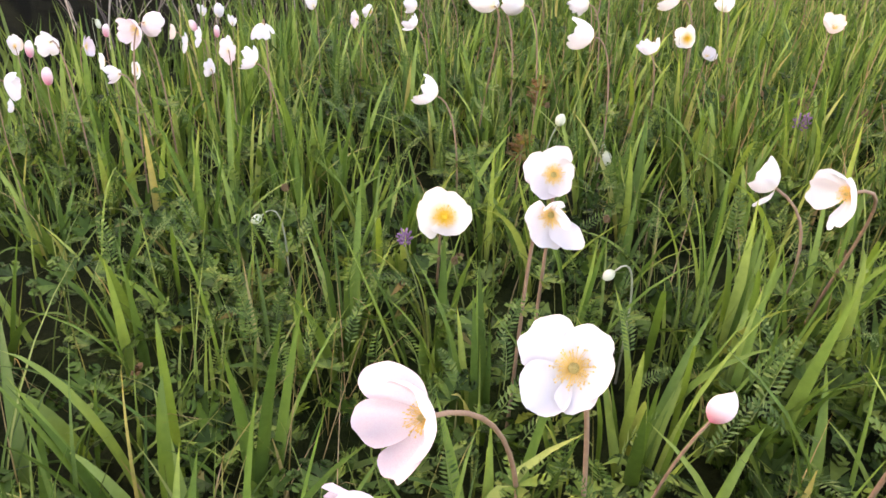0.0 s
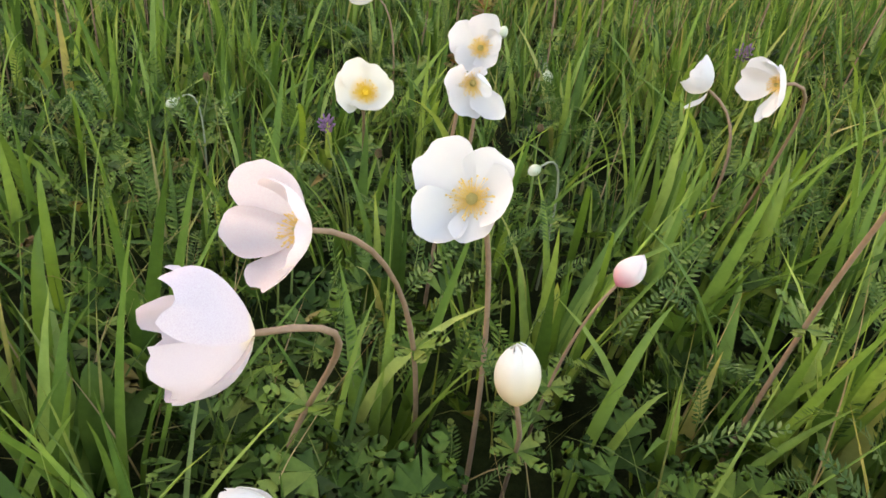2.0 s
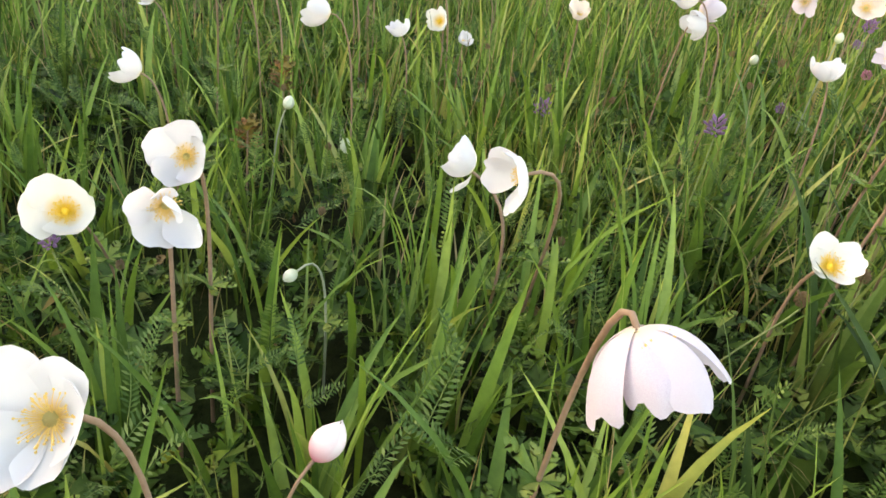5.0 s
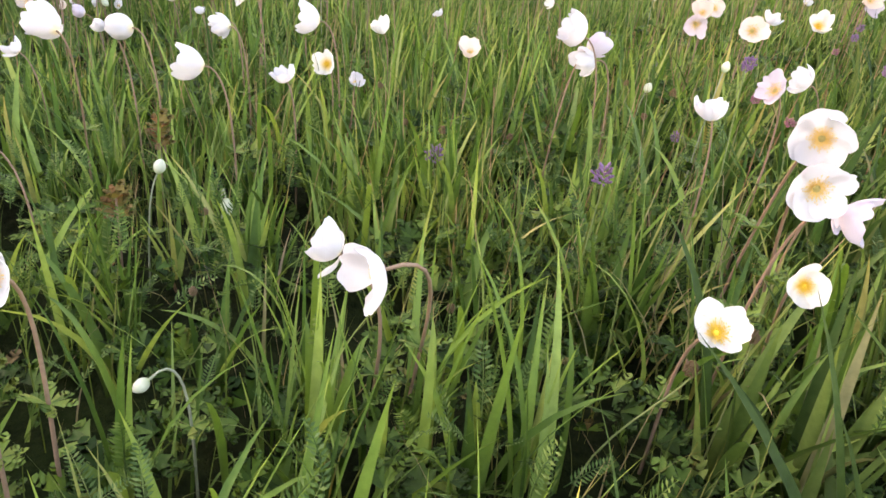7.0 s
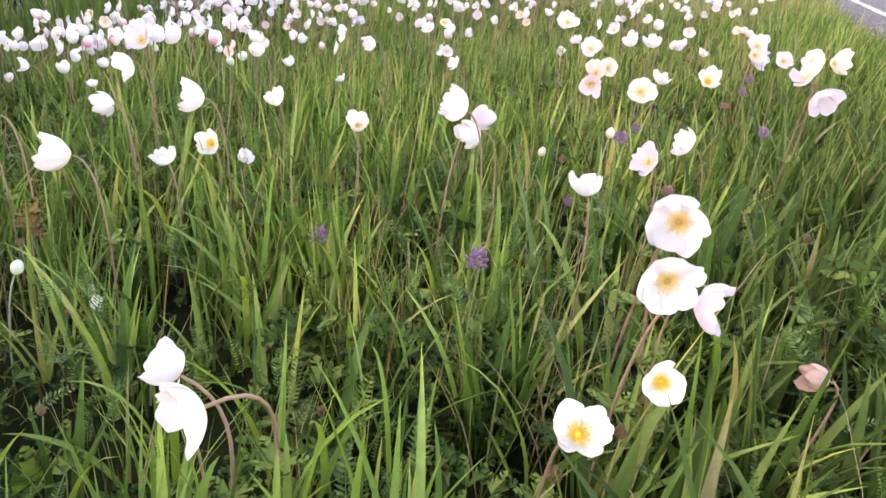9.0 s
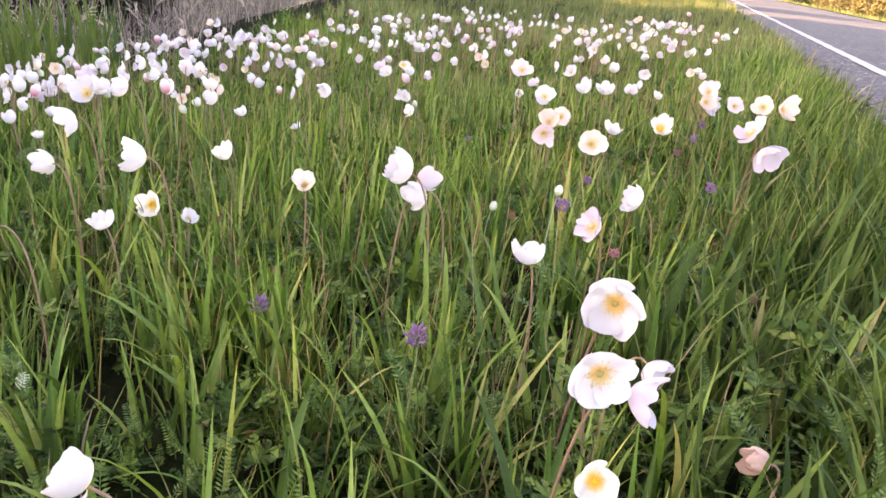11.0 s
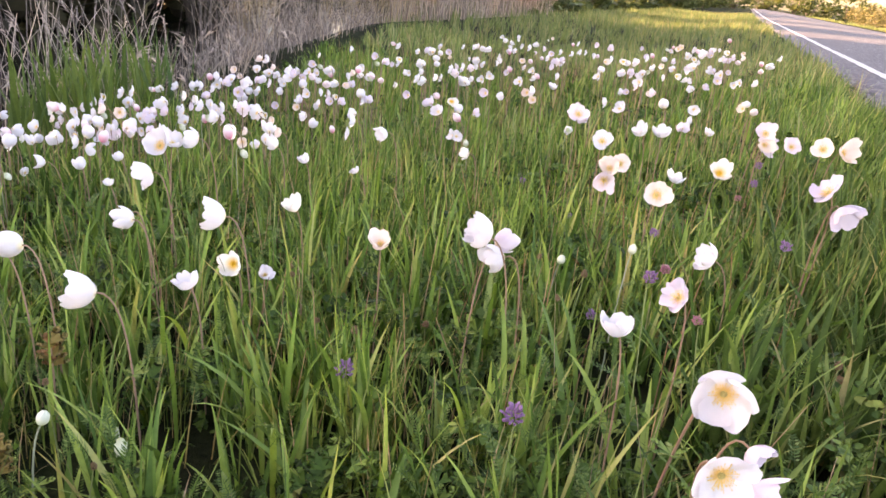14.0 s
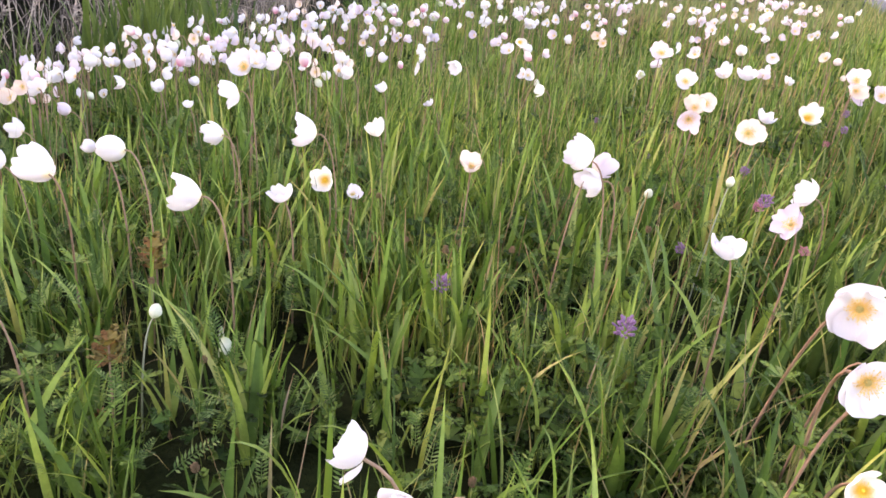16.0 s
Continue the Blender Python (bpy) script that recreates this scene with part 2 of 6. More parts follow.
def asphalt_material():
    m, nodes, links, bsdf = material("worn_asphalt")
    tc = nodes.new("ShaderNodeTexCoord")
    v = nodes.new("ShaderNodeTexVoronoi")
    v.inputs["Scale"].default_value = 30.0
    links.new(tc.outputs["Object"], v.inputs["Vector"])
    stones = ramp_node(nodes, [(0.0, (0.010, 0.010, 0.013)), (0.55, (0.034, 0.034, 0.041)), (0.85, (0.095, 0.093, 0.10)), (1.0, (0.36, 0.35, 0.35))])
    links.new(v.outputs["Color"], stones.inputs[0])
    wear = noise_node(nodes, links, 0.8, 6.0, 0.6)
    tone = ramp_node(nodes, [(0.3, (0.75, 0.75, 0.77)), (0.7, (1.25, 1.22, 1.2))])
    links.new(wear.outputs[0], tone.inputs[0])
    links.new(mix_colour(nodes, links, 1.0, stones.outputs[0], tone.outputs[0], "MULTIPLY"), bsdf.inputs["Base Color"])
    bsdf.inputs["Roughness"].default_value = 0.85
    bump(nodes, links, bsdf, v.outputs["Distance"], 0.7, 0.006)
    return m


def line_material():
    m, nodes, links, bsdf = material("worn_white_road_paint")
    n, big = noise_node(nodes, links, 60.0, 6.0, 0.75), noise_node(nodes, links, 3.0, 4.0)
    worn = ramp_node(nodes, [(0.42, (0.10, 0.10, 0.10)), (0.56, (0.54, 0.54, 0.53))])
    links.new(n.outputs[0], worn.inputs[0])
    tone = ramp_node(nodes, [(0.3, (0.86, 0.86, 0.86)), (0.7, (1.0, 1.0, 1.0))])
    links.new(big.outputs[0], tone.inputs[0])
    links.new(mix_colour(nodes, links, 1.0, worn.outputs[0], tone.outputs[0], "MULTIPLY"), bsdf.inputs["Base Color"])
    bsdf.inputs["Roughness"].default_value = 0.7
    bump(nodes, links, bsdf, n.outputs[0], 0.5, 0.003)
    return m


def water_material():
    m, nodes, links, bsdf = material("dark_ditch_water")
    bsdf.inputs["Base Color"].default_value = (0.010, 0.010, 0.008, 1)
    bsdf.inputs["Roughness"].default_value = 0.08
    n = noise_node(nodes, links, 6.0, 3.0)
    bump(nodes, links, bsdf, n.outputs[0], 0.15, 0.01)
    return m


SOIL, ASPHALT, PAINT, WATER = ground_material(), asphalt_material(), line_material(), water_material()

# ---- mesh helpers ----
rng = np.random.default_rng(11)


def mesh_data(name, verts, quads, mat, along=None, tris=None, smooth=True):
    """A mesh from arrays: corners, four-cornered faces, three-cornered faces, and how far along its leaf each corner lies."""
    verts = np.asarray(verts, np.float32).reshape(-1, 3)
    quads = np.zeros((0, 4), np.int32) if quads is None else np.asarray(quads, np.int32).reshape(-1, 4)
    tris = np.zeros((0, 3), np.int32) if tris is None else np.asarray(tris, np.int32).reshape(-1, 3)
    me = bpy.data.meshes.new(name)
    me.vertices.add(len(verts))
    me.vertices.foreach_set("co", verts.ravel())
    me.loops.add(4 * len(quads) + 3 * len(tris))
    me.loops.foreach_set("vertex_index", np.concatenate([quads.ravel(), tris.ravel()]).astype(np.int32))
    me.polygons.add(len(quads) + len(tris))
    starts = np.concatenate([np.arange(len(quads)) * 4, 4 * len(quads) + np.arange(len(tris)) * 3])
    me.polygons.foreach_set("loop_start", starts.astype(np.int32))
    me.polygons.foreach_set("use_smooth", np.full(len(quads) + len(tris), smooth))
    if along is not None:
        layer = me.attributes.new("along", "FLOAT", "POINT")
        layer.data.foreach_set("value", np.asarray(along, np.float32).ravel())
    me.update(calc_edges=True)
    me.materials.append(mat)
    return me


def part(name, me, parent, label="", m=None):
    """Links a mesh as one part under a thing."""
    ob = new(name, me)
    ob.parent = parent
    if m is not None:
        ob.matrix_basis = m
    if label:
        ob["label"] = label
    return ob


def thing(name, place, label, category, group=""):
    ob = new(name)
    ob.empty_display_size = 0.05
    ob.matrix_basis = Matrix.Translation(place)
    return tagged(ob, label, category, group)


def gz(x, y):
    """Height of the soil: the verge slopes down from the road to a crest and a ditch."""
    x, y = np.asarray(x, float), np.asarray(y, float)
    z = -0.02 + 0.125 * (x + 0.25)
    z = -0.21 + 0.5 * ((z + 0.21) + np.sqrt((z + 0.21) ** 2 + 0.004))
    z = z + 0.03 * np.clip(y - 3.5, 0, 4)
    z = 0.165 - 0.5 * ((0.165 - z) + np.sqrt((0.165 - z) ** 2 + 0.0012))
    crest = -1.75 - 0.3 * np.clip(y, 0, 12)
    d = np.clip((crest - x) / 2.5, 0, 1)
    z = z - 0.65 * d * d * (3 - 2 * d)
    d = np.clip((crest - 4.2 - x) / 2.5, 0, 1)
    z = z + 0.7 * d * d * (3 - 2 * d)
    d = np.clip((x - 0.8) / 0.35, 0, 1)
    z = z * (1 - d) + 0.165 * d
    d = np.clip((x - 8.4) / 3, 0, 1)
    return z - 0.5 * d * d * (3 - 2 * d)

def gh(x, y):
    return float(gz(x, y))


def tube(points, radii, sides=6):
    """Corners and faces of a tapering tube along points."""
    pts = np.asarray(points, float)
    radii = np.broadcast_to(np.asarray(radii, float), (len(pts),))
    tang = np.gradient(pts, axis=0)
    tang /= np.linalg.norm(tang, axis=1)[:, None] + 1e-12
    ref = np.array([0.31, 0.93, 0.2])
    a = np.cross(tang, ref)
    a /= np.linalg.norm(a, axis=1)[:, None] + 1e-12
    b = np.cross(tang, a)
    ang = np.arange(sides) * 2 * np.pi / sides
    v = pts[:, None] + radii[:, None, None] * (np.cos(ang)[None, :, None] * a[:, None] + np.sin(ang)[None, :, None] * b[:, None])
    i, j = np.meshgrid(np.arange(len(pts) - 1), np.arange(sides), indexing="ij")
    k = (j + 1) % sides
    f = np.stack([i * sides + j, i * sides + k, (i + 1) * sides + k, (i + 1) * sides + j], -1).reshape(-1, 4)
    return v.reshape(-1, 3), f


def bezier(p0, p1, p2, p3, n):
    t = np.linspace(0, 1, n)[:, None]
    p0, p1, p2, p3 = (np.asarray(p, float) for p in (p0, p1, p2, p3))
    return (1 - t) ** 3 * p0 + 3 * (1 - t) ** 2 * t * p1 + 3 * (1 - t) * t * t * p2 + t**3 * p3


def blades(base, heading, lean, length, width, bend, segs=5, fold=True, twist=None):
    """Many grass blades at once: foot, heading (radians), lean from upright at the foot, length, width, added bend to the tip."""
    n = len(base)
    cols = 3 if fold else 2
    s = np.linspace(0, 1, segs + 1)
    ang = lean[:, None] + bend[:, None] * s[None] ** 1.6
    step = length[:, None] / segs
    mid = 0.5 * (ang[:, 1:] + ang[:, :-1])
    out = np.concatenate([np.zeros((n, 1)), np.cumsum(np.sin(mid) * step, 1)], 1)
    up = np.concatenate([np.zeros((n, 1)), np.cumsum(np.cos(mid) * step, 1)], 1)
    dx, dy = np.cos(heading), np.sin(heading)
    centre = np.stack([base[:, 0, None] + out * dx[:, None], base[:, 1, None] + out * dy[:, None], base[:, 2, None] + up], -1)
    turn = heading[:, None] + np.pi / 2 + (0 if twist is None else twist[:, None] * s[None])
    side = np.stack([np.cos(turn), np.sin(turn), 0 * turn], -1)
    prof = np.minimum(1.0, 0.5 + 1.7 * s) * np.clip(1.02 - s**2.3, 0.02, 1)
    half = 0.5 * width[:, None, None] * prof[None, :, None]
    normal = np.stack([-np.cos(ang) * dx[:, None], -np.cos(ang) * dy[:, None], np.sin(ang)], -1)
    if fold:
        v = np.stack([centre - side * half + normal * half * 0.45, centre, centre + side * half + normal * half * 0.45], 2)
    else:
        v = np.stack([centre - side * half, centre + side * half], 2)
    per = (segs + 1) * cols
    i, j = np.meshgrid(np.arange(segs), np.arange(cols - 1), indexing="ij")
    one = np.stack([i * cols + j, i * cols + j + 1, (i + 1) * cols + j + 1, (i + 1) * cols + j], -1).reshape(-1, 4)
    f = (np.arange(n)[:, None, None] * per + one[None]).reshape(-1, 4)
    along = np.broadcast_to(s[None, :, None], (n, segs + 1, cols))
    return v.reshape(-1, 3), f, along.reshape(-1)


def joined(pieces):
    """Joins pieces of corners, faces (and along) into one."""
    vs, fs, al, o = [], [], [], 0
    for p in pieces:
        vs.append(p[0])
        fs.append(p[1] + o)
        al.append(p[2] if len(p) > 2 else np.zeros(len(p[0])))
        o += len(p[0])
    return np.concatenate(vs), np.concatenate(fs), np.concatenate(al)


def stuff(name, pieces, mat, label, category):
    v, f, al = joined(pieces)
    return tagged(new(name, mesh_data(name, v, f, mat, al)), label, category, kind="stuff")


# ---- ground, road, water ----


def build_ground():
    xs = np.unique(np.concatenate([np.arange(-9, 2.0, 0.12), np.arange(2, 12, 0.6), np.arange(12, 60, 6), np.arange(-60, -9, 4), np.array([-600, -300, -120, 120, 300, 600])]))
    ys = np.unique(np.concatenate([np.arange(-2, 9, 0.12), np.arange(9, 30, 0.7), np.arange(30, 120, 5), np.arange(-40, -2, 4), np.array([-300, -100, 200, 400, 1200])]))
    x, y = np.meshgrid(xs, ys, indexing="ij")
    z = gz(x, y)
    near = (np.abs(x) < 9) & (y < 9) & (x < 1.0)
    z = z + near * (0.012 * np.sin(5.1 * x + 2.0 * y) * np.sin(4.3 * y - 1.7 * x) + 0.006 * np.sin(17 * x + 3) * np.sin(13 * y))
    i, j = np.meshgrid(np.arange(len(xs) - 1), np.arange(len(ys) - 1), indexing="ij")
    n = len(ys)
    f = np.stack([i * n + j, (i + 1) * n + j, (i + 1) * n + j + 1, i * n + j + 1], -1).reshape(-1, 4)
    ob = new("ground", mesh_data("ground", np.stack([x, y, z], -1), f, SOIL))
    tagged(ob, "dark shade-toned meadow soil sloping from the road to a ditch", "ground", kind="structure")


def road_edge(y, side):
    """The road's margins, with a ragged near edge; far off the road bends slightly to the left."""
    bend = -0.0145 * np.clip(y - 5, 0, 42)
    if side < 0:
        return 1.14 + bend + 0.05 * np.sin(1.7 * y) * np.sin(0.9 * y + 1) + 0.03 * np.sin(6.1 * y)
    return 8.0 + bend + 0.04 * np.sin(1.3 * y)


def build_road():
    ys = np.unique(np.concatenate([np.arange(-40, -1, 2.0), np.arange(-1, 14, 0.08), np.arange(14, 40, 0.6), np.arange(40, 230, 4)]))
    us = np.array([0, 0.01, 0.03, 0.09, 0.2, 0.35, 0.5, 0.65, 0.8, 0.95, 1.0])
    lo, hi = road_edge(ys, -1), road_edge(ys, 1)
    x = lo[:, None] + (hi - lo)[:, None] * us[None]
    z = 0.2 + 0.07 * np.sin(np.pi * us)[None] + 0 * x
    z[:, 0] = 0.12
    z[:, 1] = 0.185 + 0.012 * np.sin(9 * ys)
    z[:, -1] = 0.1
    v = np.stack([x, np.broadcast_to(ys[:, None], x.shape), z], -1)
    n = len(us)
    i, j = np.meshgrid(np.arange(len(ys) - 1), np.arange(n - 1), indexing="ij")
    f = np.stack([i * n + j, i * n + j + 1, (i + 1) * n + j + 1, (i + 1) * n + j], -1).reshape(-1, 4)
    tagged(new("road", mesh_data("road", v, f, ASPHALT)), "grey worn asphalt road with a ragged edge beside the grass", "road", kind="structure")
    for name, off, wide in (("edge_line", 0.56, 0.13),):
        bend = -0.0145 * np.clip(ys - 5, 0, 42)
        c = 1.14 + bend + off
        u = (c - lo) / (hi - lo)
        zz = 0.2 + 0.07 * np.sin(np.pi * u) + 0.006
        w = wide / 2
        wav = 0.007 * np.sin(7 * ys) + 0.006 * np.sin(19 * ys + 1)
        v = np.stack([np.stack([c - w + wav, ys, zz], -1), np.stack([c + w + 0.6 * wav[::-1], ys, zz + 0.002], -1)], 1)
        i = np.arange(len(ys) - 1)
        f = np.stack([2 * i, 2 * i + 1, 2 * i + 3, 2 * i + 2], -1)
        tagged(new(name, mesh_data(name, v, f, PAINT)), "worn white painted edge line on the asphalt", "road marking", kind="structure")


def build_water():
    ys = np.linspace(-30, 120, 60)
    crest = -1.75 - 0.3 * np.clip(ys, 0, 12)
    v = np.stack([np.stack([crest - 1.6, ys, 0 * ys - 0.58], -1), np.stack([crest - 5.6, ys, 0 * ys - 0.58], -1)], 1)
    i = np.arange(len(ys) - 1)
    f = np.stack([2 * i, 2 * i + 2, 2 * i + 3, 2 * i + 1], -1)
    tagged(new("water", mesh_data("water", v, f, WATER)), "still dark water standing in the roadside ditch", "water", kind="structure")


def build_gravel():
    """Loose stones along the broken edge of the asphalt."""
    n = 2600
    y = 1.0 + 13 * rng.random(n) ** 1.3
    x = road_edge(y, -1) + np.abs(rng.normal(0.0, 0.30, n)) - 0.06
    size = rng.uniform(0.003, 0.012, n) * (1 + 0.8 * (rng.random(n) > 0.93))
    z = np.where(x > road_edge(y, -1) + 0.07, 0.2 + 0.02 * np.clip(x - 1.2, 0, 1), gz(x, y) + 0.02)
    oct_v = np.array([[1, 0, 0], [0, 1, 0], [-1, 0, 0], [0, -1, 0], [0, 0, 0.7], [0, 0, -0.5]], float)
    oct_f = np.array([[0, 1, 4], [1, 2, 4], [2, 3, 4], [3, 0, 4], [1, 0, 5], [2, 1, 5], [3, 2, 5], [0, 3, 5]])
    v = oct_v[None] * size[:, None, None] * rng.uniform(0.6, 1.4, (n, 6, 1))
    v = v + np.stack([x, y, z], -1)[:, None]
    f = (np.arange(n)[:, None, None] * 6 + oct_f[None]).reshape(-1, 3)
    me = mesh_data("gravel", v.reshape(-1, 3), None, STONE, None, f, False)
    tagged(new("gravel", me), "loose grey stones along the broken asphalt edge", "gravel", kind="stuff")


build_ground()
build_road()
build_water()
build_gravel()

# ---- trees and bushes ----


def crown_mesh(name, seed, mat, clumps=70, leaves=42, leaf=0.16):
    """An uneven crown, about one metre wide and high, of many small leaves in clumps with gaps."""
    r = np.random.default_rng(seed)
    way = r.normal(0, 1, (clumps, 3))
    way /= np.linalg.norm(way, axis=1)[:, None]
    far = r.uniform(0.45, 1.0, clumps) ** 0.5 * r.uniform(0.75, 1.15, clumps)
    c = way * far[:, None] * np.array([0.5, 0.5, 0.46]) + np.array([0, 0, 0.56])
    c[:, 2] = np.maximum(c[:, 2], 0.06)
    n = clumps * leaves
    p = np.repeat(c, leaves, 0) + r.normal(0, 0.055, (n, 3)) * np.array([1, 1, 0.9])
    size = leaf * r.uniform(0.10, 0.26, n)
    a, b = r.normal(0, 1, (n, 3)), r.normal(0, 1, (n, 3))
    a /= np.linalg.norm(a, axis=1)[:, None]
    b -= a * (a * b).sum(1)[:, None]
    b /= np.linalg.norm(b, axis=1)[:, None]
    s = size[:, None]
    v = np.stack([p - a * s, p + b * s * 0.5, p + a * s, p - b * s * 0.5], 1).reshape(-1, 3)
    return mesh_data(name, v, np.arange(4 * n).reshape(-1, 4), mat)


def limbs_mesh(name, seed, stems=4):
    r = np.random.default_rng(seed)
    pieces = []
    for _ in range(stems):
        a, lean = r.uniform(0, 6.28), r.uniform(0.1, 0.3)
        top = np.array([math.cos(a) * lean, math.sin(a) * lean, r.uniform(0.6, 0.85)])
        line = bezier((0.02 * math.cos(a), 0.02 * math.sin(a), -0.03), top * (0.1, 0.1, 0.4), top * (0.6, 0.6, 0.7), top, 6)
        pieces.append(tube(line, np.linspace(0.018, 0.004, 6), 5))
        for _ in range(3):
            i = r.integers(2, 5)
            tip = line[i] + np.append(r.normal(0, 0.16, 2), r.uniform(0.08, 0.22))
            pieces.append(tube(np.stack([line[i], 0.5 * (line[i] + tip) + (0, 0, 0.03), tip]), np.array([0.007, 0.005, 0.002]), 4))
    v, f, _ = joined(pieces)
    return mesh_data(name, v, f, BARK)


def bush_kind(name, seed, mat, label, leaf=0.16, clumps=70):
    ob = thing(name, (0, -500, -5), label, "bush" if "bush" in name else "tree")
    part("trunk", limbs_mesh("trunk", seed), ob, "grey-brown branching stems")
    part("crown", crown_mesh("crown", seed + 50, mat, clumps, 15, leaf * 1.25), ob)
    return ob


def plant_bushes(kinds, spots, group):
    """Copies along a row; spots: x, y, height, width."""
    for k, (x, y, h, w) in enumerate(spots):
        m = Matrix.LocRotScale((x, y, gh(x, y) - 0.05 - 0.14 * h), Euler((0, 0, 2.4 * k)), (w, w, 1.12 * h))
        src = kinds[k % len(kinds)]
        tagged(copy_thing(src, m), group=group)


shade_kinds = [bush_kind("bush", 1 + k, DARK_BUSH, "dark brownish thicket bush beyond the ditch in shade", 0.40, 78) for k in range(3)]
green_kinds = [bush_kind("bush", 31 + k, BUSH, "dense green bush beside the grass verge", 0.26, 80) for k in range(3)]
sunny_kinds = [bush_kind("bush", 11 + k, SUNLIT_BUSH, "yellow-green bush in evening sun across the road", 0.2, 60) for k in range(3)]
tree_kinds = [bush_kind("tree", 21 + k, BUSH, "dark green tree far along the road", 0.22, 46) for k in range(2)]
r = np.random.default_rng(5)
shade_row = [(-11.5 + r.uniform(-1.2, 1.2), y + r.uniform(-0.5, 0.5), r.uniform(3.6, 5.4), r.uniform(3.2, 4.2)) for y in np.arange(-8, 15.5, 1.3)]
shade_row += [(-8.6 + r.uniform(-0.6, 0.6) - 0.12 * y, y + r.uniform(-0.5, 0.5), r.uniform(1.4, 2.6), r.uniform(2.0, 2.8)) for y in np.arange(-3, 16, 1.5)]
shade_row += [(-11.5 + r.uniform(-1, 1), y, r.uniform(4.0, 5.5), r.uniform(3.0, 3.8)) for y in (17.0, 18.5, 26.0, 27.5, 29.0, 30.5, 40.0, 42.0, 55.0, 57.0, 66.0, 70.0, 74.0)]
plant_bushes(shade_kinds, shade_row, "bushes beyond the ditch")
green_row = [(-7.6 + r.uniform(-1.0, 0.6), y + r.uniform(-0.6, 0.6), r.uniform(1.2, 1.9), r.uniform(2.2, 3.2)) for y in np.arange(21, 60, 1.9)]
green_row += [(-6.5 + r.uniform(-2.0, 1.0), y + r.uniform(-1, 1), r.uniform(2.5, 4.0), r.uniform(3.5, 5)) for y in np.arange(60, 150, 4)]
plant_bushes(green_kinds, green_row, "bushes along the verge")
sun_row = [(15 + 0.02 * y + r.uniform(-1.5, 3.5), y + r.uniform(-2, 2), r.uniform(1.8, 3.4), r.uniform(2.6, 4.2)) for y in np.arange(38, 150, 4.5)]
sun_row += [(24 + r.uniform(-3, 10), y, r.uniform(3.0, 5.0), r.uniform(4, 6)) for y in np.arange(50, 170, 11)]
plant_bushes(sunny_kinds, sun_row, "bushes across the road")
far_row = [(x + r.uniform(-1.5, 1.5), 175 + r.uniform(-12, 30), r.uniform(3.5, 6.5), r.uniform(6, 9)) for x in np.arange(-60, 120, 3.4)]
plant_bushes(tree_kinds, far_row, "trees at the end of the road")
for kind in shade_kinds + green_kinds + sunny_kinds + tree_kinds:
    for ob in (*kind.children_recursive, kind):
        bpy.data.objects.remove(ob)

# ---- reeds, sedges and dead stalks at the ditch ----


def stalks(n, x, y, length, lean, radius, heads=0.0, towards=None):
    """Thin stalks as three-sided tubes, some with a drooping plume."""
    pieces = []
    for k in range(n):
        a = rng.uniform(0, 6.28) if towards is None else rng.normal(towards, 0.7)
        L, le = length[k], lean[k]
        foot = np.array([x[k], y[k], gh(x[k], y[k]) - 0.02])
        tip = foot + np.array([math.cos(a) * math.sin(le) * L, math.sin(a) * math.sin(le) * L, math.cos(le) * L])
        line = bezier(foot, foot + (0, 0, 0.35 * L), 0.4 * foot + 0.6 * tip + (0, 0, 0.05 * L), tip, 5)
        v, f = tube(line, np.linspace(radius[k], radius[k] * 0.45, 5), 3)
        pieces.append((v, f))
        if rng.random() < heads:
            for _ in range(7):
                s = rng.uniform(0, 0.16) * L
                start = tip - (tip - foot) / L * s
                end = start + np.array([math.cos(a), math.sin(a), 0.6]) * rng.uniform(0.03, 0.10) + rng.normal(0, 0.02, 3)
                pieces.append(tube(np.stack([start, 0.5 * (start + end) + (0, 0, 0.01), end]), np.array([0.003, 0.006, 0.001]), 3))
    return pieces


def reed_clumps(count, per, y_from, y_to, off, height, splay):
    """Feet, lengths and leans of stalks that fan out from many tussocks."""
    cy = y_from + (y_to - y_from) * rng.random(count) ** 1.2
    cx = -1.75 - 0.3 * np.minimum(cy, 12) - off - np.abs(rng.normal(0, 1.3, count))
    ok = cx > -0.80 * cy + rng.normal(0, 0.3, count)
    cx, cy, tall = cx[ok], cy[ok], rng.uniform(*height, ok.sum())
    k = np.repeat(np.arange(len(cx)), rng.integers(per // 2, per * 3 // 2, len(cx)))
    n = len(k)
    return n, cx[k] + rng.normal(0, 0.10, n), cy[k] + rng.normal(0, 0.10, n), tall[k] * rng.uniform(0.45, 1.05, n), np.abs(rng.normal(0.05, splay, n))


n, xx, yy, long, lean = reed_clumps(74, 20, 9.2, 22, 1.9, (0.7, 1.7), 0.42)
stuff("reed_bed", stalks(n, xx, yy, long, lean, rng.uniform(0.003, 0.007, n), 0.2), REED, "tangled dead grey-brown stems fanning out beside the ditch", "reeds")
n, xx, yy, long, lean = reed_clumps(26, 26, 9.4, 22, 2.0, (1.2, 2.1), 0.13)
stuff("reed_bed", stalks(n, xx, yy, long, lean, rng.uniform(0.003, 0.008, n), 0.5), TAN_REED, "upright tan dead reeds with drooping plumes", "reeds")
n = 750
yy = 13 + 12 * rng.random(n)
xx = -5.2 - 0.9 * rng.random(n) - 0.05 * (yy - 13)
stuff("reed_bed", stalks(n, xx, yy, rng.uniform(0.5, 1.2, n), np.abs(rng.normal(0.12, 0.15, n)), rng.uniform(0.004, 0.008, n), 0.6), REED, "thin fringe of pale plumed dead reeds beside green grass", "reeds")
n = 260
yy = 1.2 + 5.4 * rng.random(n)
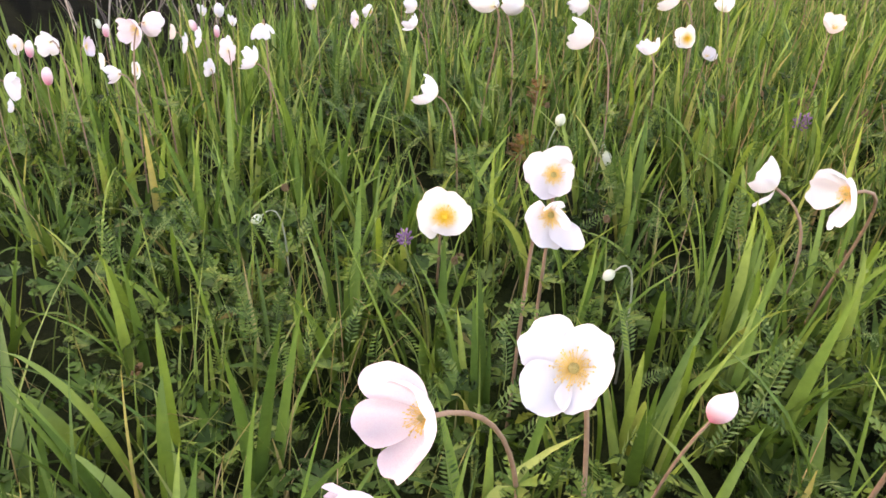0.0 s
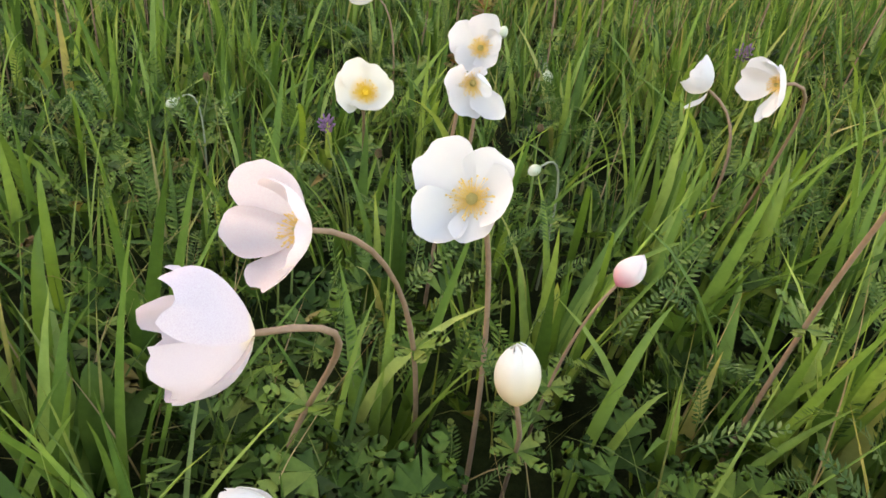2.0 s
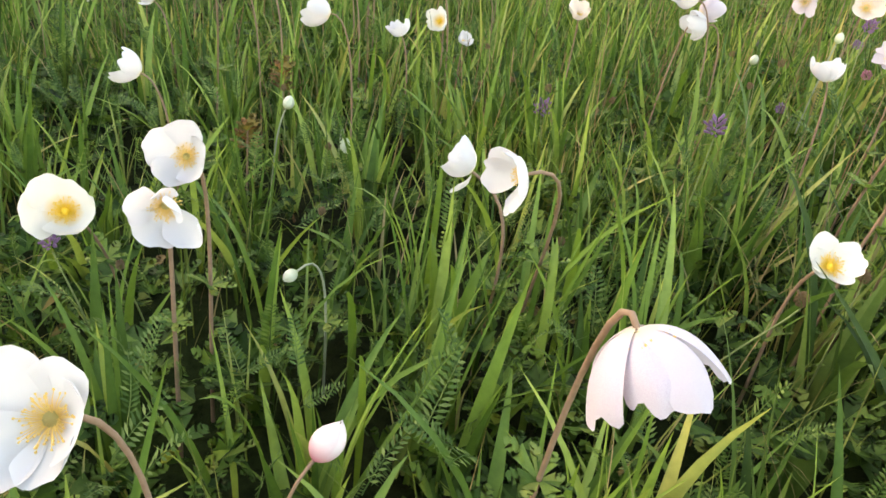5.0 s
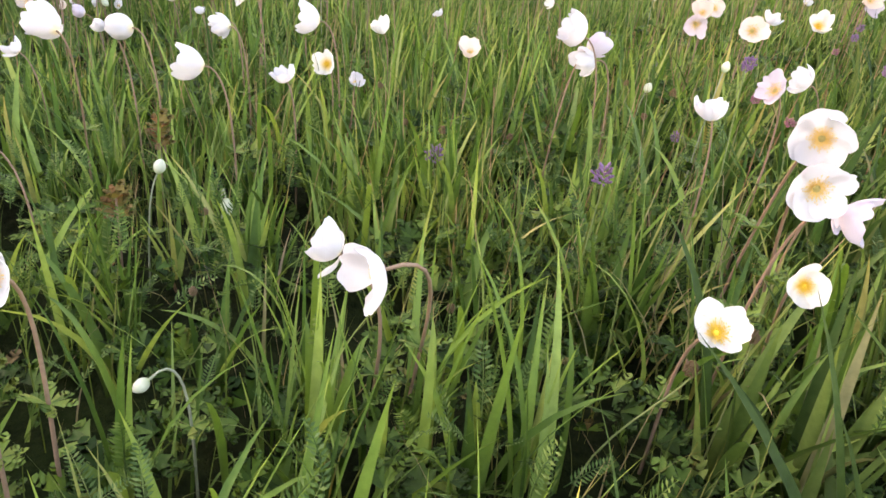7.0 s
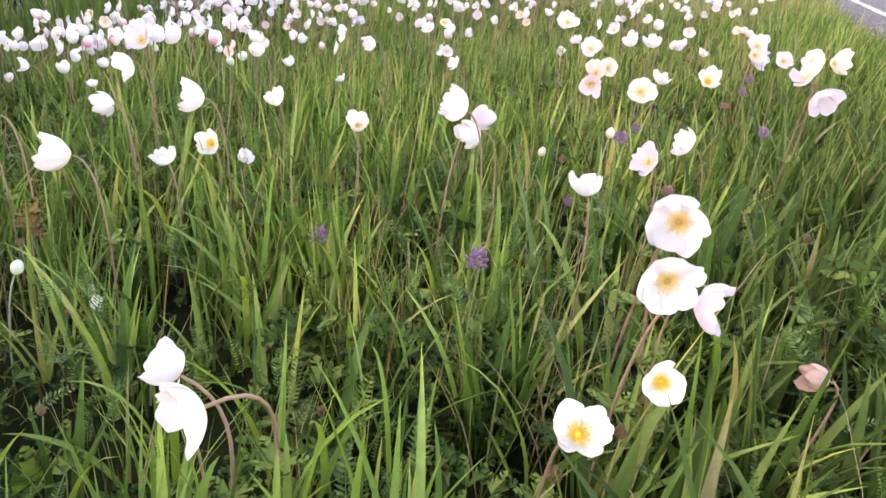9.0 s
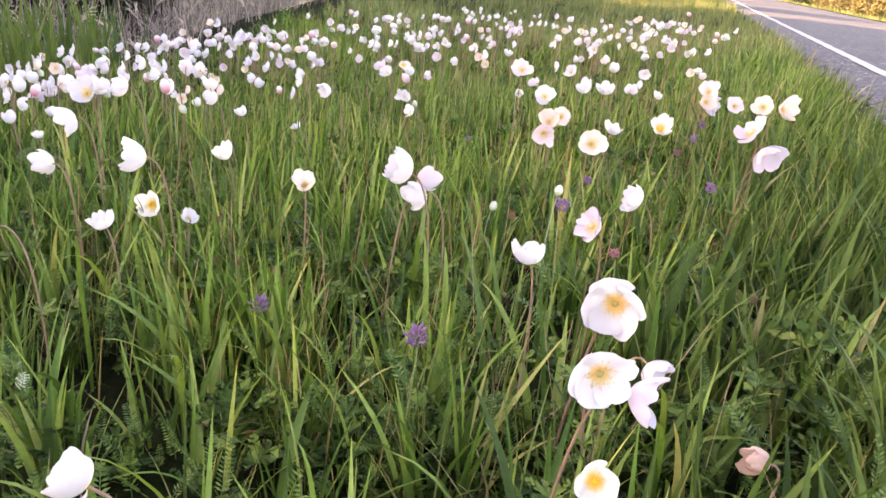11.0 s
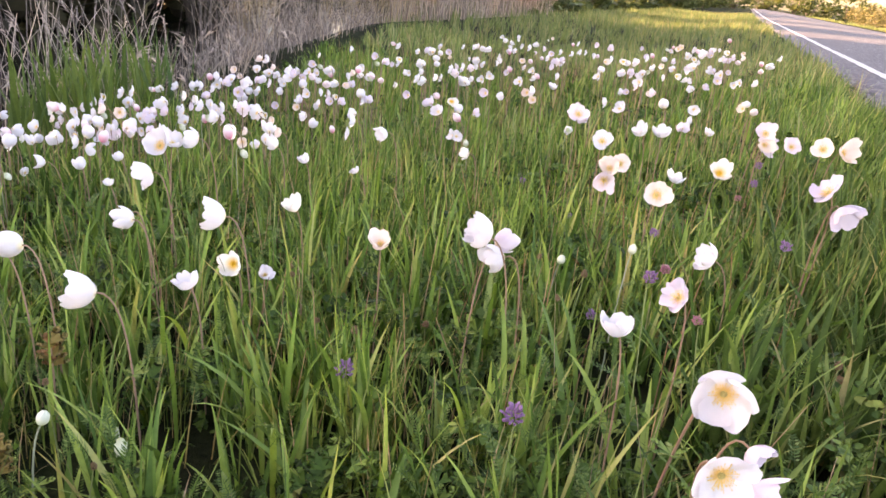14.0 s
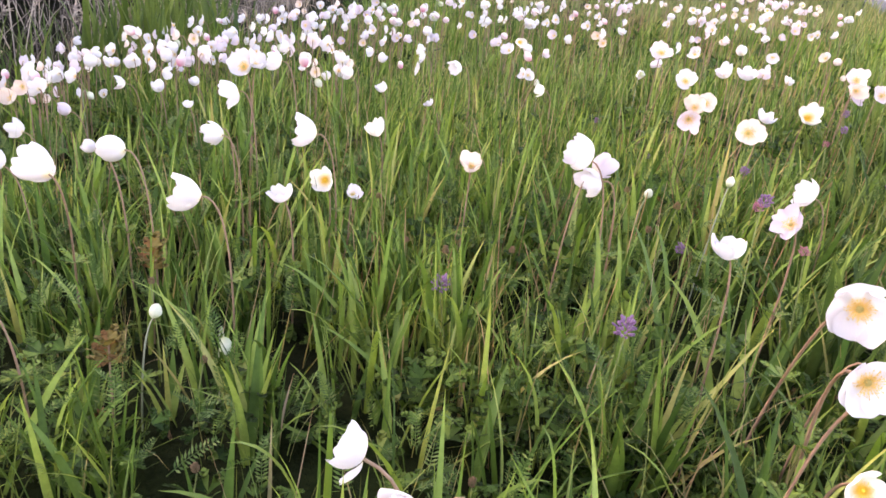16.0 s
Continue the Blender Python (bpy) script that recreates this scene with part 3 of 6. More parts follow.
xx = -1.75 - 0.3 * yy - 1.5 - 1.3 * rng.random(n)
stuff("dead_stalks", stalks(n, xx, yy, rng.uniform(0.6, 1.3, n), np.abs(rng.normal(0.4, 0.2, n)), rng.uniform(0.003, 0.006, n), 0.25, 2.4), REED, "leaning dry stalks on the ditch bank", "stalks")
n = 520
yy = -1.0 + 6.2 * rng.random(n)
xx = -1.75 - 0.3 * np.maximum(yy, 0) - 0.5 - 1.7 * rng.random(n) ** 0.8
base = np.stack([xx, yy, gz(xx, yy) - 0.02], -1)
piece = blades(base, rng.uniform(0, 6.28, n), rng.uniform(0.02, 0.3, n), rng.uniform(0.3, 0.55, n), rng.uniform(0.010, 0.022, n), rng.uniform(0.1, 0.9, n), 6)
clump = np.repeat(np.stack([rng.uniform(-0.55, 0.55, 26), rng.uniform(2.6, 5.0, 26)], -1), 9, 0)
yy = clump[:, 1] + rng.normal(0, 0.05, len(clump))
xx = -0.95 * yy + clump[:, 0] + rng.normal(0, 0.05, len(clump))
n = len(xx)
base = np.stack([xx, yy, gz(xx, yy) - 0.02], -1)
tall = blades(base, rng.uniform(0, 6.28, n), np.abs(rng.normal(0.06, 0.20, n)), rng.uniform(0.34, 0.70, n), rng.uniform(0.016, 0.034, n), rng.uniform(0.05, 0.5, n), 6)
n = 1500
yy = 3.5 + 9.5 * rng.random(n)
xx = -1.75 - 0.3 * np.minimum(yy, 12) - 0.25 - 2.4 * rng.random(n)
stuff("dead_stalks", stalks(n, xx, yy, rng.uniform(0.12, 0.5, n), np.abs(rng.normal(0.3, 0.35, n)), rng.uniform(0.002, 0.005, n), 0.1), REED, "short broken dead stalks at the water's edge", "stalks")
stuff("sedge_leaves", [piece, tall], IRIS, "upright green sedge leaves along the ditch bank", "sedge")

# ---- meadow grass ----


def grass_field(tufts, xr, yr, per, length, width, fold, segs, keep=None, radius=0.018, splay=0.26, bend=(0.05, 1.3), bare=0.0):
    """Tufts of several blades each that lean outwards, in uneven patches. bare: how much of the ground stays free of them."""
    x, y = rng.uniform(*xr, tufts), rng.uniform(*yr, tufts)
    patch = np.sin(2.3 * x + 1.1 * np.sin(1.9 * y)) * np.sin(2.9 * y + 0.7 * np.sin(2.2 * x)) + 0.6 * np.sin(9 * x + 2 * y) * np.sin(8 * y - 3 * x)
    ok = rng.random(tufts) < 0.75 - bare + 0.4 * patch
    if keep is not None:
        ok &= keep(x, y)
    x, y, patch = x[ok], y[ok], patch[ok]
    tall = np.clip(1 + 0.12 * patch + rng.normal(0, 0.13, len(x)), 0.6, 1.4)
    lean_to = rng.uniform(0, 6.283, len(x))
    which = np.repeat(np.arange(len(x)), rng.integers(max(1, per - 3), per + 4, len(x)))
    n = len(which)
    out = rng.uniform(0, 6.283, n)
    far = radius * np.sqrt(rng.random(n))
    x, y = x[which] + far * np.cos(out), y[which] + far * np.sin(out)
    base = np.stack([x, y, gz(x, y) - 0.01], -1)
    L = rng.uniform(*length, n) * tall[which]
    heading = np.where(rng.random(n) < 0.3, lean_to[which], out + rng.normal(0, 0.5, n))
    return blades(base, heading, np.abs(rng.normal(0.03, splay, n)), L, rng.uniform(*width, n), rng.random(n) ** 1.8 * (bend[1] - bend[0]) + bend[0], segs, fold, rng.normal(0, 0.55, n))


def on_verge(x, y):
    return (x < road_edge(y, -1) - 0.12 + rng.normal(0, 0.05, len(x))) & (x > -1.75 - 0.3 * np.minimum(y, 12) - 0.55 + 0.5 * rng.random(len(x)) + 0.55 * np.clip(y - 3.6, 0, 1))


def herb_hollow(x, y):
    """A hollow by the first flowers where few blades stand."""
    gap = (np.abs(x - 0.08) < 0.10) & (np.abs(y - 0.56) < 0.14)
    return gap | np.where((x > 0.2) & (x < 0.7) & (y < 0.95), rng.random(len(x)) < 0.75, (np.abs(x - 0.10) < 0.30) & (y > -0.1) & (y < 0.55) & (rng.random(len(x)) < 0.45))


def open_ground(x, y):
    """Where low herbs take the room, away from the road."""
    return on_verge(x, y) & (x < 0.12 + 0.22 * rng.random(len(x))) & ~herb_hollow(x, y)


def near_road(x, y):
    return on_verge(x, y) & (x > 0.04 + 0.25 * rng.random(len(x))) & ~herb_hollow(x, y)


BROAD = (0.005, 0.019)
near_tufts = [
    grass_field(280, (-2.3, 0.6), (-0.6, 0.3), 5, (0.12, 0.26), BROAD, True, 7, open_ground, 0.022, 0.28, (0.05, 1.2), 0.16),
    grass_field(500, (-2.4, 0.6), (0.2, 1.3), 6, (0.15, 0.30), BROAD, True, 7, open_ground, 0.022, 0.24, (0.05, 1.1), 0.05),
    grass_field(620, (-2.6, 0.6), (1.1, 2.4), 6, (0.15, 0.30), (0.008, 0.020), True, 6, open_ground, 0.022, 0.24, (0.05, 1.1), 0.08),
    grass_field(1000, (-3.0, 0.6), (2.2, 3.6), 6, (0.15, 0.28), (0.008, 0.016), True, 5, open_ground, 0.022, 0.22, (0.05, 1.0), 0.1),
    grass_field(1900, (-4.0, 0.8), (3.4, 6.4), 6, (0.14, 0.26), (0.008, 0.016), False, 4, on_verge, 0.03, 0.22, (0.05, 1.0), 0.1),
]
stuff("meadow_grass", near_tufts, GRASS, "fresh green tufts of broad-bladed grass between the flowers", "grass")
edge_tufts = [
    grass_field(780, (0.04, 0.8), (-0.1, 3.4), 8, (0.18, 0.32), (0.009, 0.021), True, 7, near_road, 0.025, 0.30, (0.05, 1.2), 0.05),
    grass_field(420, (0.7, 1.05), (-0.1, 3.4), 7, (0.10, 0.20), (0.006, 0.012), True, 6, near_road, 0.025, 0.26, (0.05, 1.1), 0.05),
]
stuff("meadow_grass", edge_tufts, SHADED_EDGE_GRASS, "dense long leaning grass near the road", "grass")
mid_tufts = [
    grass_field(420, (-2.4, 0.6), (-0.4, 1.2), 3, (0.10, 0.24), (0.003, 0.007), True, 6, open_ground, 0.02, 0.22, (0.03, 1.2), 0.2),
    grass_field(460, (-2.8, 0.9), (1.0, 2.4), 4, (0.14, 0.29), (0.003, 0.007), True, 5, on_verge, 0.02, 0.18, (0.03, 0.9), 0.1),
    grass_field(900, (-3.4, 1.1), (2.0, 3.6), 4, (0.15, 0.30), (0.003, 0.008), True, 5, on_verge, 0.02, 0.18, (0.03, 0.9)),
]
stuff("meadow_grass", mid_tufts, MID_GRASS, "mixed green and straw grass between the flowers", "grass")
thin_tufts = [
    grass_field(620, (-2.4, 1.0), (-0.3, 1.3), 3, (0.10, 0.27), (0.0014, 0.0030), False, 5, on_verge, 0.03, 0.3),
    grass_field(1300, (-3.0, 1.1), (0.9, 3.5), 3, (0.12, 0.30), (0.0018, 0.0040), False, 5, on_verge, 0.03, 0.2),
]
behind = [
    grass_field(2600, (-3.0, 1.2), (-6.0, -0.5), 6, (0.12, 0.26), (0.006, 0.014), False, 4, on_verge, 0.03),
    grass_field(1800, (-3.0, 1.2), (-14.0, -6.0), 6, (0.14, 0.28), (0.010, 0.022), False, 3, on_verge, 0.05),
]
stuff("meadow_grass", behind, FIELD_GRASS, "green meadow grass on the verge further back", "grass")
stuff("fine_grass", thin_tufts, FINE_GRASS, "thin green and straw-tipped grass between the flowers", "grass")
def on_bank(x, y):
    crest = -1.75 - 0.3 * np.minimum(y, 12)
    return (x < crest + 0.1) & (x > crest - 1.1) & ((y > 1.5) | (rng.random(len(x)) < 0.3))


stuff("bank_grass", [grass_field(1100, (-4.5, -1.6), (-8, 4.2), 7, (0.08, 0.17), (0.006, 0.013), False, 5, on_bank, 0.04, 0.2, (0.05, 0.9))], IRIS, "rank green grass on the ditch bank", "grass")
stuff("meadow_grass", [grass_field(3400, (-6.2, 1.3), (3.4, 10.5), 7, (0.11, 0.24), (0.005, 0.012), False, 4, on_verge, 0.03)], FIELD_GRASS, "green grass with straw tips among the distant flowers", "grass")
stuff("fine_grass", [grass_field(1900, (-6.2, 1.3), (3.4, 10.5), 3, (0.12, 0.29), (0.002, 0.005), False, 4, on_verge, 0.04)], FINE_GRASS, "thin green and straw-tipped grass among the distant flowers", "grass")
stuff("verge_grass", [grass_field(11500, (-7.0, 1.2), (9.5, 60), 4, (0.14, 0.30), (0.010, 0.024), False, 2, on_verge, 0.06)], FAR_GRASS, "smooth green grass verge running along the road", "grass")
stuff("verge_grass", [grass_field(7000, (8.2, 24), (22, 130), 4, (0.15, 0.35), (0.02, 0.06), False, 2, None, 0.15)], FAR_GRASS, "sunlit grass strip across the road", "grass")


def tall_edge(x, y):
    return (x < road_edge(y, -1) - 0.14 + rng.normal(0, 0.03, len(x))) & (x > 0.3)


stuff("verge_grass", [grass_field(800, (0.3, 1.25), (2.2, 9), 7, (0.08, 0.17), (0.004, 0.009), True, 5, tall_edge, 0.03, 0.2), grass_field(520, (0.6, 1.2), (1.4, 5.5), 6, (0.14, 0.27), (0.005, 0.012), True, 5, tall_edge, 0.03, 0.3, (0.05, 1.2))], SHADED_EDGE_GRASS, "taller green grass along the asphalt edge", "grass")
n = 260
xx, yy = rng.uniform(-2.6, 1.0, n), rng.uniform(0.9, 8, n)
stuff("dry_stalks", stalks(n, xx, yy, rng.uniform(0.2, 0.40, n), np.abs(rng.normal(0.1, 0.12, n)), rng.uniform(0.0008, 0.0016, n), 0.0), DRY, "thin straw-coloured stalks standing in the grass", "stalks")
n = 720
yy = 1.1 + 6 * rng.random(n)
xx = rng.uniform(-1.0, 0.0, n) * (1.6 + 0.3 * yy) + 0.25
stuff("reddish_stalks", stalks(n, xx, yy, rng.uniform(0.18, 0.34, n), np.abs(rng.normal(0.1, 0.1, n)), rng.uniform(0.0014, 0.0025, n), 0.0), RUSSET, "thin reddish-brown flower stalks standing in the grass", "stalks")

# ---- low herbs under the grass ----


def lobed_leaf(lobes=5, reach=1.0, seed=0, fine=False):
    """A palmate leaf with toothed lobes lying roughly flat, stalk end at the origin, about one unit long."""
    r = np.random.default_rng(seed)
    if fine:
        prof = np.array([0.03, 0.13, 0.25, 0.14, 0.21, 0.10, 0.13, 0.006])
        s = np.array([0, 0.36, 0.64, 0.59, 0.84, 0.78, 0.93, 1.0])
    else:
        prof = np.array([0.02, 0.25, 0.12, 0.20, 0.005])
        s = np.array([0, 0.55, 0.52, 0.80, 1.0])
    rows = len(s)
    pieces = []
    for k in range(lobes):
        a = (k - (lobes - 1) / 2) * math.radians(44) + r.normal(0, 0.07)
        L = reach * (1.0 - 0.11 * abs(k - (lobes - 1) / 2)) * r.uniform(0.82, 1.05)
        d, e = np.array([math.sin(a), math.cos(a), 0]), np.array([math.cos(a), -math.sin(a), 0])
        drop = L * (r.uniform(0.0, 0.16) * s**2 - 0.05 * s)
        mid = s[:, None] * L * d - drop[:, None] * (0, 0, 1)
        sides = []
        for sign in (-1, 1):
            w = prof * L * r.uniform(0.85, 1.1) * r.uniform(0.82, 1.15, rows)
            sides.append(mid + sign * w[:, None] * e + (0.18 * w)[:, None] * (0, 0, 1) + (0.05 * L * (prof > 0.2))[:, None] * d)
        v = np.stack([sides[0], mid, sides[1]], 1).reshape(-1, 3)
        i, j = np.meshgrid(np.arange(rows - 1), np.arange(2), indexing="ij")
        f = np.stack([i * 3 + j, i * 3 + j + 1, (i + 1) * 3 + j + 1, (i + 1) * 3 + j], -1).reshape(-1, 4)
        pieces.append((v, f, np.repeat(s, 3)))
    return joined(pieces)


def feather_leaf(pairs=10, seed=0):
    """A vetch leaf: a rib with paired narrow leaflets, about one unit long."""
    r = np.random.default_rng(seed)
    pieces = [tube(np.array([[0, t, 0.12 * math.sin(2.6 * t)] for t in np.linspace(0, 1, 6)]), np.linspace(0.012, 0.005, 6), 3)]
    for k in range(pairs):
        t = 0.16 + 0.84 * k / pairs
        L = 0.16 * math.sin(math.pi * (0.2 + 0.72 * t)) + 0.02
        for side in (-1, 1):
            o = np.array([0, t, 0.12 * math.sin(2.6 * t)])
            d = np.array([side * 0.88, 0.47, r.normal(0.12, 0.15)])
            e = np.array([-0.47 * side, 0.88, 0]) * 0.022
            v = np.stack([o, o + d * L * 0.5 - e, o + d * L, o + d * L * 0.5 + e])
            pieces.append((v, np.array([[0, 1, 2, 3]])))
    v, f, a = joined(pieces)
    return v, f, a


def scatter(protos, x, y, z, size, yaw, tilt, roll):
    """Copies of small leaves joined into one mesh."""
    pieces = []
    which = rng.integers(0, len(protos), len(x))
    for w, (pv, pf, pa) in enumerate(protos):
        k = np.flatnonzero(which == w)
        if not len(k):
            continue
        v = np.broadcast_to(pv[None], (len(k), len(pv), 3)) * size[k, None, None]
        for ang, (a, b) in ((roll[k], (0, 2)), (tilt[k], (1, 2)), (yaw[k], (0, 1))):
            c, s = np.cos(ang)[:, None], np.sin(ang)[:, None]
            p, q = v[:, :, a] * c - v[:, :, b] * s, v[:, :, a] * s + v[:, :, b] * c
            v = v.copy()
            v[:, :, a], v[:, :, b] = p, q
        v = v + np.stack([x[k], y[k], z[k]], -1)[:, None]
        f = (np.arange(len(k))[:, None, None] * len(pv) + pf[None]).reshape(-1, 4)
        pieces.append((v.reshape(-1, 3), f, np.tile(pa, len(k))))
    return pieces


def herb_spots(n, xr, yr):
    x, y = rng.uniform(*xr, n), rng.uniform(*yr, n)
    clump = np.sin(6.1 * x + 2 * np.sin(3.1 * y)) * np.sin(5.3 * y + 1.4 * np.sin(4.4 * x))
    ok = (x < 0.95 - 0.1 * np.clip(y - 1.2, 0, 4)) & (x > -1.8 - 0.3 * y) & (rng.random(n) < 0.62 + 0.5 * clump)
    bare = (np.abs(x + 0.33) < 0.24) & (np.abs(y + 0.16) < 0.26)
    ok &= ~bare | (rng.random(n) < 0.6)
    return x[ok], y[ok]


LOBED = [lobed_leaf(5, 1.0, k) for k in range(4)] + [lobed_leaf(3, 1.0, k + 9) for k in range(2)]
TOOTHED = [lobed_leaf(5, 1.0, k + 20, True) for k in range(5)] + [lobed_leaf(3, 1.0, k + 29, True) for k in range(3)]
def rosettes(n, xr, yr, leaves, size, high):
    """Leaves that spread from common roots: place, size, yaw, tilt."""
    cx, cy = herb_spots(n, xr, yr)
    k = np.repeat(np.arange(len(cx)), rng.integers(leaves - 2, leaves + 3, len(cx)))
    way = rng.uniform(0, 6.283, len(k))
    far = rng.uniform(0.008, 0.05, len(k))
    lift = rng.uniform(0.4, 1.0, len(cx))[k] * rng.uniform(0.55, 1.0, len(k))
    x, y = cx[k] + far * np.cos(way), cy[k] + far * np.sin(way)
    z = gz(x, y) + 0.008 + high * lift
    return x, y, z, rng.uniform(*size, len(k)), way - math.pi / 2, rng.normal(0.45, 0.35, len(k)), rng.normal(0, 0.3, len(k))


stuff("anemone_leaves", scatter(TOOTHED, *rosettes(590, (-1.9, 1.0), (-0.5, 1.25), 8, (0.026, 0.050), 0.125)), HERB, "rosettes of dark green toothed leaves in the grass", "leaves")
xx, yy = herb_spots(1900, (-1.9, 1.0), (-0.5, 1.2))
n = len(xx)
zz = gz(xx, yy) + 0.010 + 0.10 * rng.random(n) ** 1.5
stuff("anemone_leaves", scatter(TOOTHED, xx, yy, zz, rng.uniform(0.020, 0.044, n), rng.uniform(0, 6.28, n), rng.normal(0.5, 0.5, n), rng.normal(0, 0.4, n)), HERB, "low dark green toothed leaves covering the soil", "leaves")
xx, yy = herb_spots(8600, (-2.6, 1.0), (1.1, 3.4))
n = len(xx)
zz = gz(xx, yy) + 0.012 + 0.14 * rng.random(n) ** 1.2
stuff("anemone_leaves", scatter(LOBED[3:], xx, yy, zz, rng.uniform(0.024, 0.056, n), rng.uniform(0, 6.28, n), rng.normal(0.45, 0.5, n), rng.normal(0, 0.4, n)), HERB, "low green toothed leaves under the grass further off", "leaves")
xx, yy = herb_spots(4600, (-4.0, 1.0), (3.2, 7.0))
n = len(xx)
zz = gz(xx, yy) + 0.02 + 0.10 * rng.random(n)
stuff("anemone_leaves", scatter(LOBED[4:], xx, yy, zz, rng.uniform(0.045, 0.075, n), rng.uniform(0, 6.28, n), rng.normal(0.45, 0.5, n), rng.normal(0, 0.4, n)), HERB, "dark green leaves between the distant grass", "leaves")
FEATHER = [feather_leaf(12, k) for k in range(5)]
xx, yy = herb_spots(4300, (-2.2, 1.0), (0.0, 2.6))
n = len(xx)
zz = gz(xx, yy) + rng.uniform(0.03, 0.17, n)
stuff("vetch_leaves", scatter(FEATHER, xx, yy, zz, rng.uniform(0.045, 0.088, n), rng.uniform(0, 6.28, n), rng.uniform(0.3, 1.5, n), rng.normal(0, 0.4, n)), VETCH, "feathery vetch leaves between the grass blades", "leaves")

# ---- anemones ----
FORMS = {  # lean of a petal from the flower's axis at its foot and at its tip, width, unevenness, how pointed
    "open": (88, 38, 1.08, 0.20, 0.0),
    "star": (88, 36, 1.14, 0.22, 0.0),
    "skirt": (84, -6, 0.88, 0.24, 0.0),
    "goblet": (74, -8, 1.05, 0.14, 0.3),
    "crumpled": (76, -8, 0.86, 0.50, 0.0),
    "bowl": (90, 6, 1.08, 0.19, 0.0),
    "tulip": (88, 32, 1.15, 0.18, 0.3),
    "cup": (87, -4, 1.0, 0.28, 0.1),
    "egg": (84, -42, 1.15, 0.12, 0.1),
    "bell": (76, 4, 1.0, 0.20, 0.05),
    "umbrella": (84, 14, 0.98, 0.18, 0.0),
    "ragged": (90, 14, 0.98, 0.40, 0.1),
    "bud": (72, -66, 1.25, 0.01, 0.0),
    "closed": (82, -68, 1.4, 0.02, 0.0),
    "spent": (84, -40, 1.1, 0.25, 0.2),
}
petal_store = {}


def petal_mesh(form, tint, variant, coarse=False):
    """One petal of a flower one unit across: foot at the origin, the flower's axis along z, the petal out along x."""
    key = (form, tint, variant, coarse)
    if key in petal_store:
        return petal_store[key]
    r = np.random.default_rng(sum(map(ord, form + tint)) * 7 + variant)
    a0, a1, wide, uneven, point = FORMS[form]
    rows, cols = (8, 8) if coarse else (12, 13)
    s, u = np.linspace(0, 1, rows) ** 0.85, np.linspace(-1, 1, cols)
    fine = np.linspace(0, 1, 60)
    ang = np.radians(a0 + (a1 - a0) * fine**0.9 + r.normal(0, 14 * uneven))
    step = np.diff(fine)
    rr = np.concatenate([[0], np.cumsum(np.sin(0.5 * (ang[1:] + ang[:-1])) * step)])
    hh = np.concatenate([[0], np.cumsum(np.cos(0.5 * (ang[1:] + ang[:-1])) * step)])
    L = 0.5 / max(rr.max(), 0.2) * r.uniform(0.93, 1.06)
    # a rounded, slightly scalloped and notched outer margin
    edge = 1 - (0.16 + 0.30 * point) * np.abs(u) ** (2.6 - 1.2 * point)
    edge = edge + uneven * (0.16 * np.sin(2.3 * u + r.uniform(0, 6)) + 0.10 * np.sin(6.0 * u + r.uniform(0, 6))) + 0.014 * np.sin(9 * u + r.uniform(0, 6))
    edge = edge - r.uniform(0.02, 0.12) * np.exp(-(((u - r.uniform(-0.5, 0.5)) / 0.22) ** 2))
    sig = np.clip(s[:, None] * (1 + (edge - 1)[None] * s[:, None] ** 2.2), 0, 1)
    rad, high = np.interp(sig, fine, rr) * L, np.interp(sig, fine, hh) * L
    lean = np.interp(sig, fine, ang)
    # the petal wraps round the flower's axis and is hollowed along its middle
    phi = 0.76 * wide * (1.16 - 0.12 * s[:, None] - 0.30 * s[:, None] ** 4 * (0.4 + point)) * u[None]
    off = 0.055 * L * s[:, None] * u[None] ** 2 * (1.6 if form in ("cup", "open", "star") else 1.0)
    off = off + uneven * L * 0.30 * s[:, None] ** 1.6 * (np.sin(2.6 * u[None] + r.uniform(0, 6)) * 0.5 + np.sin(5 * s[:, None] + 2.2 * u[None] + r.uniform(0, 6)) * 0.4)
    off = off + 0.010 * L * s[:, None] ** 3 * np.sin(9 * u[None] + r.uniform(0, 6))
    rad = rad - np.cos(lean) * off + 0.012
    z = high + np.sin(lean) * off
    x, y = rad * np.cos(phi), rad * np.sin(phi)
    v = np.stack([x, y, z], -1).reshape(-1, 3)
    i, j = np.meshgrid(np.arange(rows - 1), np.arange(cols - 1), indexing="ij")
    f = np.stack([i * cols + j, i * cols + j + 1, (i + 1) * cols + j + 1, (i + 1) * cols + j], -1).reshape(-1, 4)
    petal_store[key] = mesh_data("petal", v, f, PETALS[tint], np.repeat(s, cols))
    return petal_store[key]


def head_depth(form):
    return {"open": 0.2, "crumpled": 0.42, "skirt": 0.25, "goblet": 0.42, "star": 0.2, "bowl": 0.3, "tulip": 0.25, "cup": 0.38, "bell": 0.30, "ragged": 0.2, "umbrella": 0.3, "egg": 0.5, "closed": 0.6, "bud": 0.5, "spent": 0.35}[form]


